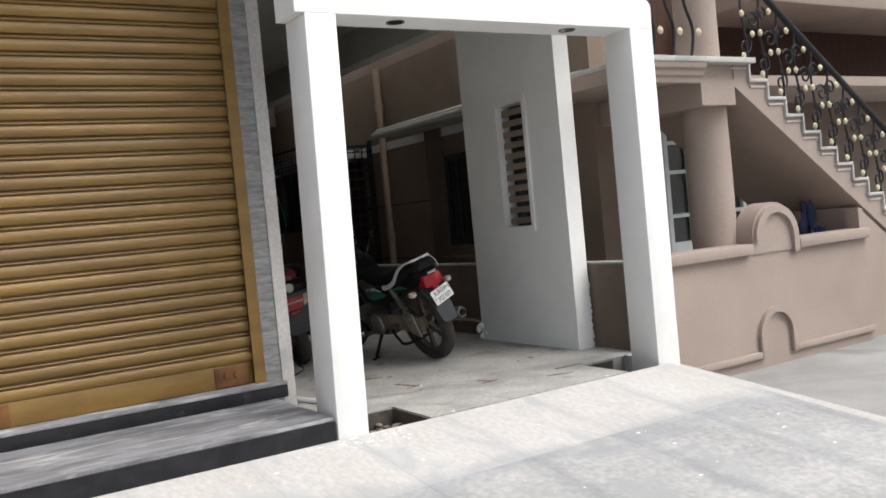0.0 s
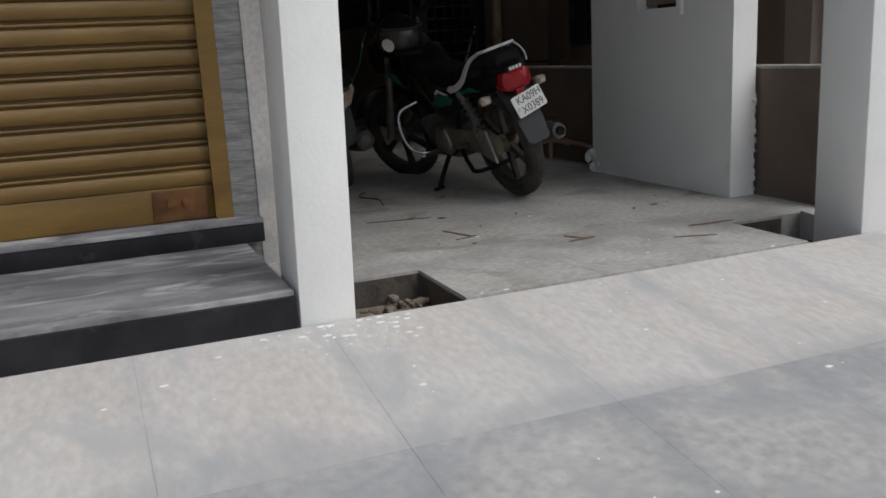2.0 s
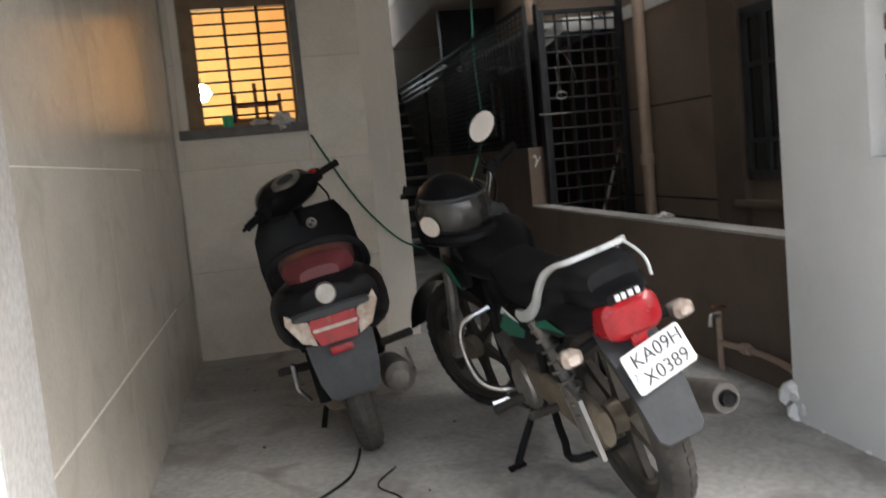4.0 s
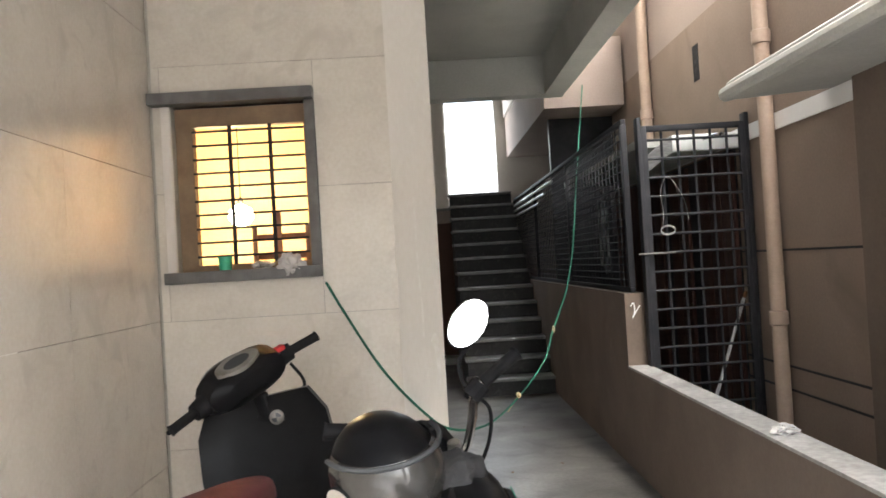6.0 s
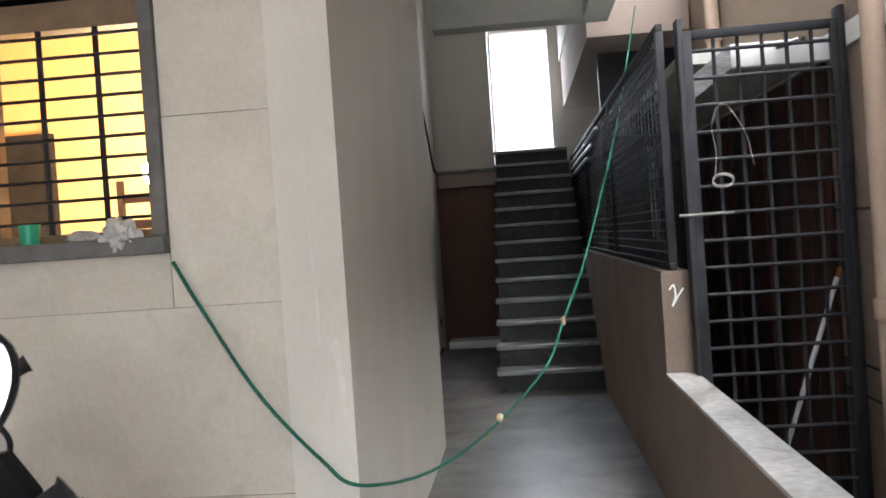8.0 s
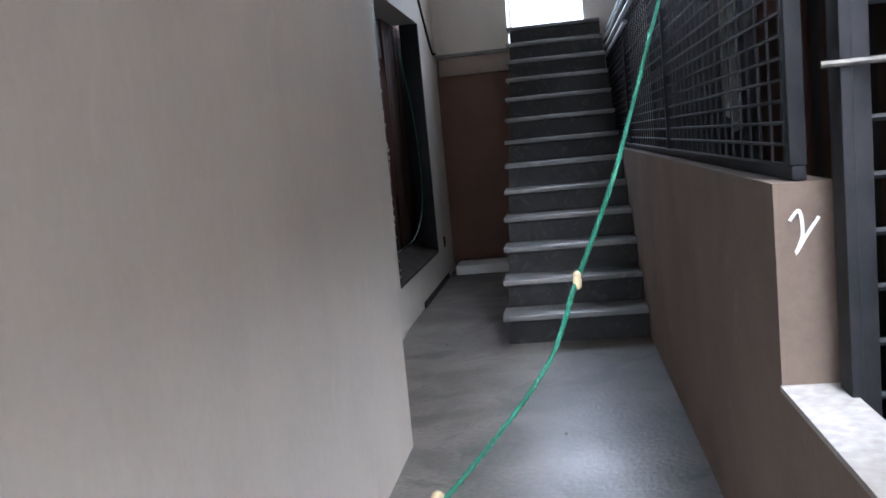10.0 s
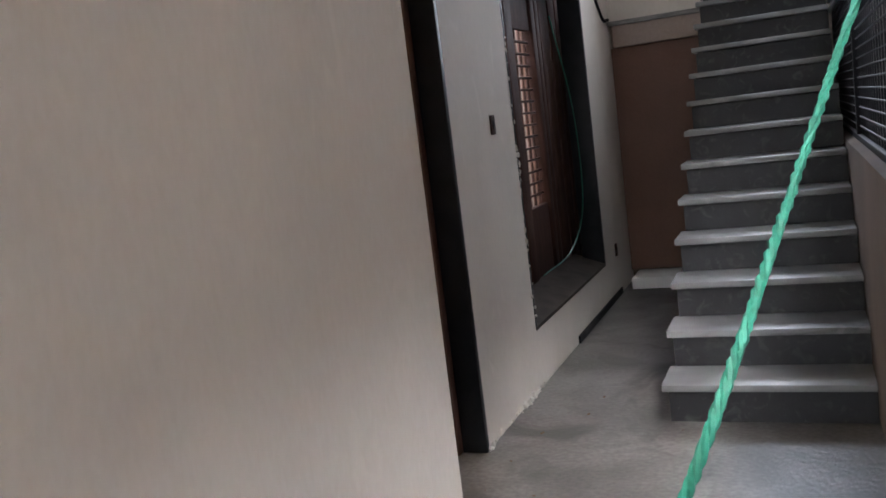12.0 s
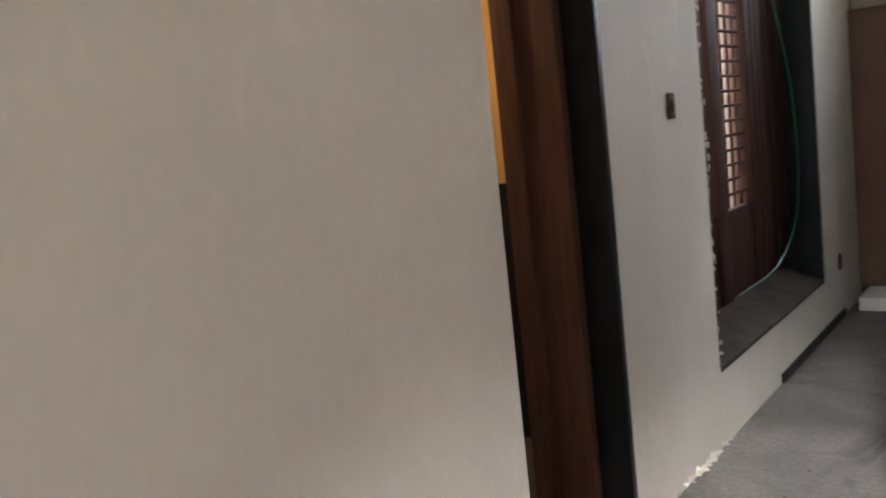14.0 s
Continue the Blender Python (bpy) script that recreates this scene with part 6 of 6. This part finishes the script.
structure("wall_compound_cap_2", B(6.06, 7.00, CY - 0.05, CY + 0.20, 0.552, 0.635, bev=0.012), M_PINK, "rounded pink coping of the compound wall", "coping")
bm = prism(bmesh.new(), [(5.535, 0.55), (5.535, 0.67)] + [(5.80 - 0.265 * math.cos(a), 0.67 + 0.265 * math.sin(a)) for a in (math.pi * k / 14 for k in range(1, 14))] + [(6.065, 0.67), (6.065, 0.55)], "y", CY - 0.012, CY + 0.16)
structure("wall_compound_arch", bm, M_PINK, "raised round-headed panel of the compound wall", "wall")
structure("trim_arch_upper", arch_strip(5.80, 0.66, 0.195, 0.06, 0.045), M_PINK, "moulded arch on the compound wall", "moulding")
structure("trim_arch_upper_leg", B(5.995, 6.055, CY - 0.045, CY, 0.53, 0.658), M_PINK, "foot of the moulded arch", "moulding")
structure("trim_arch_lower", arch_strip(5.74, -0.08, 0.165, 0.05, 0.035), M_PINK, "low moulded arch at the wall's foot", "moulding")
for x0, x1, zl in ((4.5, 5.525, -0.235), (5.955, 7.0, -0.235)):
    structure("trim_plinth", B(x0, x1, CY - 0.035, CY, -0.245, -0.195, bev=0.008), M_PINK, "pale moulding along the wall's foot", "moulding")
for x in (5.525, 5.905):
    structure("trim_arch_foot", B(x, x + 0.05, CY - 0.035, CY, -0.245, -0.08, bev=0.006), M_PINK, "foot of the low arch", "moulding")
# porch: columns, slab with a moulded edge, window
post = thing("porch_column", "round tan porch column under the balcony", "column", pose(5.48, 4.05, 0.1), "porch columns")
part("shaft", lathe(bmesh.new(), [(0.175, 0.0), (0.172, 1.2), (0.168, 1.60)], 28), M_PINK, post)
post = thing("porch_column", "round tan balcony column on the slab", "column", pose(5.46, 4.05, 2.047), "porch columns")
part("shaft", lathe(bmesh.new(), [(0.165, 0.0), (0.16, 1.6)], 28), M_PINK, post)
structure("floor_porch", B(5.3, 12.0, 3.9, 6.2, -0.3, 0.1), M_FLOOR, "cement porch floor of the next house", "floor")
structure("ceiling_porch", B(4.46, 5.65, 3.80, 4.88, 1.90, 2.002), M_PINK, "tan balcony slab", "ceiling")
structure("ceiling_porch_rear", B(5.31, 5.65, 4.88, 6.14, 1.90, 2.002), M_PINK, "tan balcony slab by the house front", "ceiling")
structure("ceiling_porch_window", B(5.65, 12.0, 4.95, 6.14, 2.06, 2.16), M_PINK, "tan slab over the porch window", "ceiling")
poly = [(3.80, 1.86), (3.772, 1.865), (3.765, 1.90), (3.745, 1.915), (3.74, 1.95), (3.715, 1.965), (3.705, 2.0), (3.80, 2.0)]
structure("trim_slab_edge", prism(bmesh.new(), poly, "x", 4.46, 5.16), M_PINK, "moulded edge of the balcony slab", "moulding")
structure("trim_slab_top", B(4.46, 5.70, 3.70, 4.88, 2.004, 2.045, bev=0.006), M_CONC, "pale capping of the balcony slab", "moulding")
structure("beam_porch", B(5.17, 5.54, 3.79, 6.14, 1.70, 1.898), M_PINK, "tan beam on the porch column", "beam")
win = tagged(new("window_5"), "tall pale green window with small panes on the porch", "window", "", "structure")
for cx in (6.93, 7.36, 7.79, 8.22):
    bm = bmesh.new()
    for x0, x1, z0, z1 in ((cx - 0.21, cx - 0.15, 0.45, 1.97), (cx + 0.15, cx + 0.21, 0.45, 1.97), (cx - 0.15, cx + 0.15, 0.45, 0.55), (cx - 0.15, cx + 0.15, 1.90, 1.97), (cx - 0.15, cx + 0.15, 0.82, 0.86), (cx - 0.15, cx + 0.15, 1.30, 1.34), (cx - 0.15, cx + 0.15, 1.62, 1.66)):
        box(bm, x0, x1, 6.10, 6.19, z0, z1)
    part("window_frame", bm, M_WWIN, win)
    part("pane", B(cx - 0.15, cx + 0.15, 6.15, 6.16, 0.55, 1.90), M_DGLASS, win)
structure("wall_porch_dark", B(8.44, 12.0, 6.12, 6.198, 0.1, 2.05), M_BROWN, "brown porch wall beside the window", "wall")

# outer stair of the next house, stepping down flush with the compound wall
ost = tagged(new("outer_stair"), "outside concrete stair with pale stepped edges", "stairs", "", "structure")
n_s, run, rise = 16, 0.2045, 0.139
sx0, sz0 = 5.69, 2.01
poly = [(5.54, 1.84), (5.54, sz0)]
for i in range(n_s):
    poly += [(sx0 + run * i, sz0 - rise * i), (sx0 + run * i, sz0 - rise * (i + 1))]
poly += [(sx0 + run * n_s, sz0 - rise * n_s), (sx0 + run * n_s, sz0 - rise * n_s - 0.10)]
poly += [(sx0 + run * n_s - 0.05, 1.84 - 0.68 * (run * n_s + 0.10))]
part("flight", prism(bmesh.new(), poly, "y", 3.79, 4.86), M_PINK, ost)
for i in range(n_s):
    x, z = sx0 + run * i, sz0 - rise * i
    part("tread", B(x - run if i else 5.705, x + 0.016, 3.765, 4.86, z + 0.001, z + 0.026, bev=0.004), M_CONC, ost)
    part("edge", B(x + 0.001, x + 0.018, 3.765, 3.79, z - rise + 0.028, z), M_CONC, ost)
    part("edge_line", B(x - run + 0.02, x + 0.006, 3.780, 3.789, z - 0.040, z - 0.026), M_CONC, ost)
structure("wall_under_stair", prism(bmesh.new(), [(7.0, -0.42), (7.0, 0.815), (8.80, -0.42)], "y", 3.80, 4.84), M_PINK, "tan wall closing the foot of the outer stair", "wall")
structure("wall_compound_end", B(6.96, 7.02, 3.775, 3.90, -0.42, 0.80), M_PINK, "end of the compound wall under the stair", "wall")
bag = crumple("blue_cloth", 6.78, 4.12, 0.1, (0.17, 0.10, 0.50), mat("blue_cloth", (0.03, 0.04, 0.09), rough=0.9), "dark blue bundle of cloth behind the compound wall", "bundle", 5)

# dark ornate railing with pale rosettes along the stair and balcony
rail = thing("ornate_railing", "dark cast-iron railing with pale yellow rosettes up the outer stair", "railing")
def rail_z(x):
    return 2.35 - 0.72 * (x - 6.366)
part("hand_rail", tube(bmesh.new(), [(5.70, 3.86, rail_z(5.70)), (6.366, 3.86, rail_z(6.366)), (8.4, 3.86, rail_z(8.4))], 0.026, 10), M_BLACK, rail)
M_ROSE = mat("pale_rosette", (0.55, 0.50, 0.33), (0.45, 0.40, 0.26), 20.0, 0.5)
for i in range(1, 13):
    x, z = sx0 + run * (i - 0.5), sz0 - rise * i + 0.027
    h = rail_z(x) - z
    part("baluster", tube(bmesh.new(), spline([(x, 3.86, z), (x + 0.025, 3.86, z + 0.3 * h), (x - 0.025, 3.86, z + 0.65 * h), (x, 3.86, z + h)], 4), 0.010, 6), M_BLACK, rail)
    for cx, cz, r, ph in ((0.0, 0.32, 0.07, 0), (0.10, 0.55, 0.06, 1), (0.02, 0.78, 0.055, 2)):
        part("scroll", tube(bmesh.new(), [(x + cx + (0.015 + r * u) * math.cos(8 * u + ph), 3.86, z + cz * h + (0.015 + r * u) * math.sin(8 * u + ph)) for u in (j / 20 for j in range(21))], 0.009, 6), M_BLACK, rail)
    for cx, cz in ((-0.05, 0.22), (0.07, 0.42), (-0.04, 0.60), (0.08, 0.80)):
        part("rosette", lathe(bmesh.new(), [(0.0, -0.014), (0.017, -0.011), (0.028, 0.0), (0.017, 0.009)], 10, "y", (x + cx, 3.84, z + cz * h)), M_ROSE, rail)
for i in range(6):
    x = 4.55 + 0.2 * i
    if abs(x - 5.45) < 0.18:
        continue
    part("baluster", tube(bmesh.new(), spline([(x, 3.84, 2.046), (x + 0.04, 3.84, 2.27), (x - 0.04, 3.84, 2.50), (x, 3.84, 2.80)], 4), 0.012, 6), M_BLACK, rail)
    part("rosette", lathe(bmesh.new(), [(0.0, -0.014), (0.017, -0.011), (0.03, 0.0), (0.017, 0.009)], 10, "y", (x + 0.08, 3.82, 2.25)), M_ROSE, rail)
part("hand_rail", tube(bmesh.new(), [(4.5, 3.84, 2.80), (5.70, 3.84, 2.83)], 0.024, 10), M_BLACK, rail)
structure("wall_house_dark", B(5.3, 14.0, 6.15, 6.198, 2.17, 3.6), M_DWOOD, "dark wooden front behind the balcony railing", "wall")
structure("ceiling_balcony", B(7.6, 14.0, 5.0, 6.15, 2.95, 3.15), M_PINK, "tan upper eaves", "ceiling")
structure("trim_eaves", B(7.6, 14.0, 4.94, 5.0, 2.90, 3.2, bev=0.015), M_PINK, "moulded eaves", "moulding")
rb = crumple("red_cloth", 6.02, 4.35, 1.735, (0.26, 0.14, 0.12), M_CLOTHR, "red cloth thrown over the outer stair", "cloth", 21)

# ================================================================ pieces: slabs and tiles
joints = [-3.08, -2.53, -1.98, -1.43, -0.88, -0.33, 0.22, 0.77, 1.32, 1.87, 2.42, 2.95, 3.5, 4.125]
ys = [0.5, 1.55, 2.58, 3.315]
slope = 0.443 / 3.52
for a, b in zip(joints, joints[1:]):
    for c, d in zip(ys, ys[1:]):
        g = 0.0004
        bm = bmesh.new()
        top = [(x, y, -0.006 - slope * (3.32 - y)) for x, y in ((a + g, c + g), (b - g, c + g), (b - g, d - g), (a + g, d - g))]
        loft(bm, [[(x, y, z - 0.03) for x, y, z in top], [(x, y, z) for x, y, z in top]])
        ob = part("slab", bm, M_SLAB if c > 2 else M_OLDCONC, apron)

def tile_wall(parent, axis, at, u0, u1, z0, z1, tw, th, zoff, holes=(), depth=0.010):
    """Large wall tiles with fine recessed joints, cut round openings."""
    zs = [z0] + [z for z in (zoff + th * k for k in range(-2, 8)) if z0 + 0.03 < z < z1 - 0.03] + [z1]
    us = [u0] + [u for u in (u0 + tw * k for k in range(1, 12)) if u < u1 - 0.05] + [u1]
    g = 0.0012
    for a, b in zip(us, us[1:]):
        for c, d in zip(zs, zs[1:]):
            cells = [(a, b, c, d)]
            for h0, h1, k0, k1 in holes:
                out = []
                for p, q, r, s in cells:
                    if q <= h0 or p >= h1 or s <= k0 or r >= k1:
                        out.append((p, q, r, s))
                        continue
                    if p < h0:
                        out.append((p, h0, r, s))
                    if q > h1:
                        out.append((h1, q, r, s))
                    p2, q2 = max(p, h0), min(q, h1)
                    if r < k0:
                        out.append((p2, q2, r, k0))
                    if s > k1:
                        out.append((p2, q2, k1, s))
                cells = out
            for p, q, r, s in cells:
                if q - p < 0.01 or s - r < 0.01:
                    continue
                bm = bmesh.new()
                if axis == "y":
                    box(bm, p + g, q - g, at - depth, at, r + g, s - g)
                else:
                    box(bm, at, at + depth, p + g, q - g, r + g, s - g)
                part("tile", bm, M_TILE, parent)
objs = bpy.data.objects
tile_wall(objs["wall_back"], "y", YB + 0.011, 1.897, XN, 0.0, ZC, 1.24, 0.592, 0.515, [(1.935, 2.648, 1.279, 2.157)])
tile_wall(objs["wall_bay_left"], "x", 1.876, 4.46, YB - 0.002, 0.0, ZC, 1.2, 0.667, 0.445)
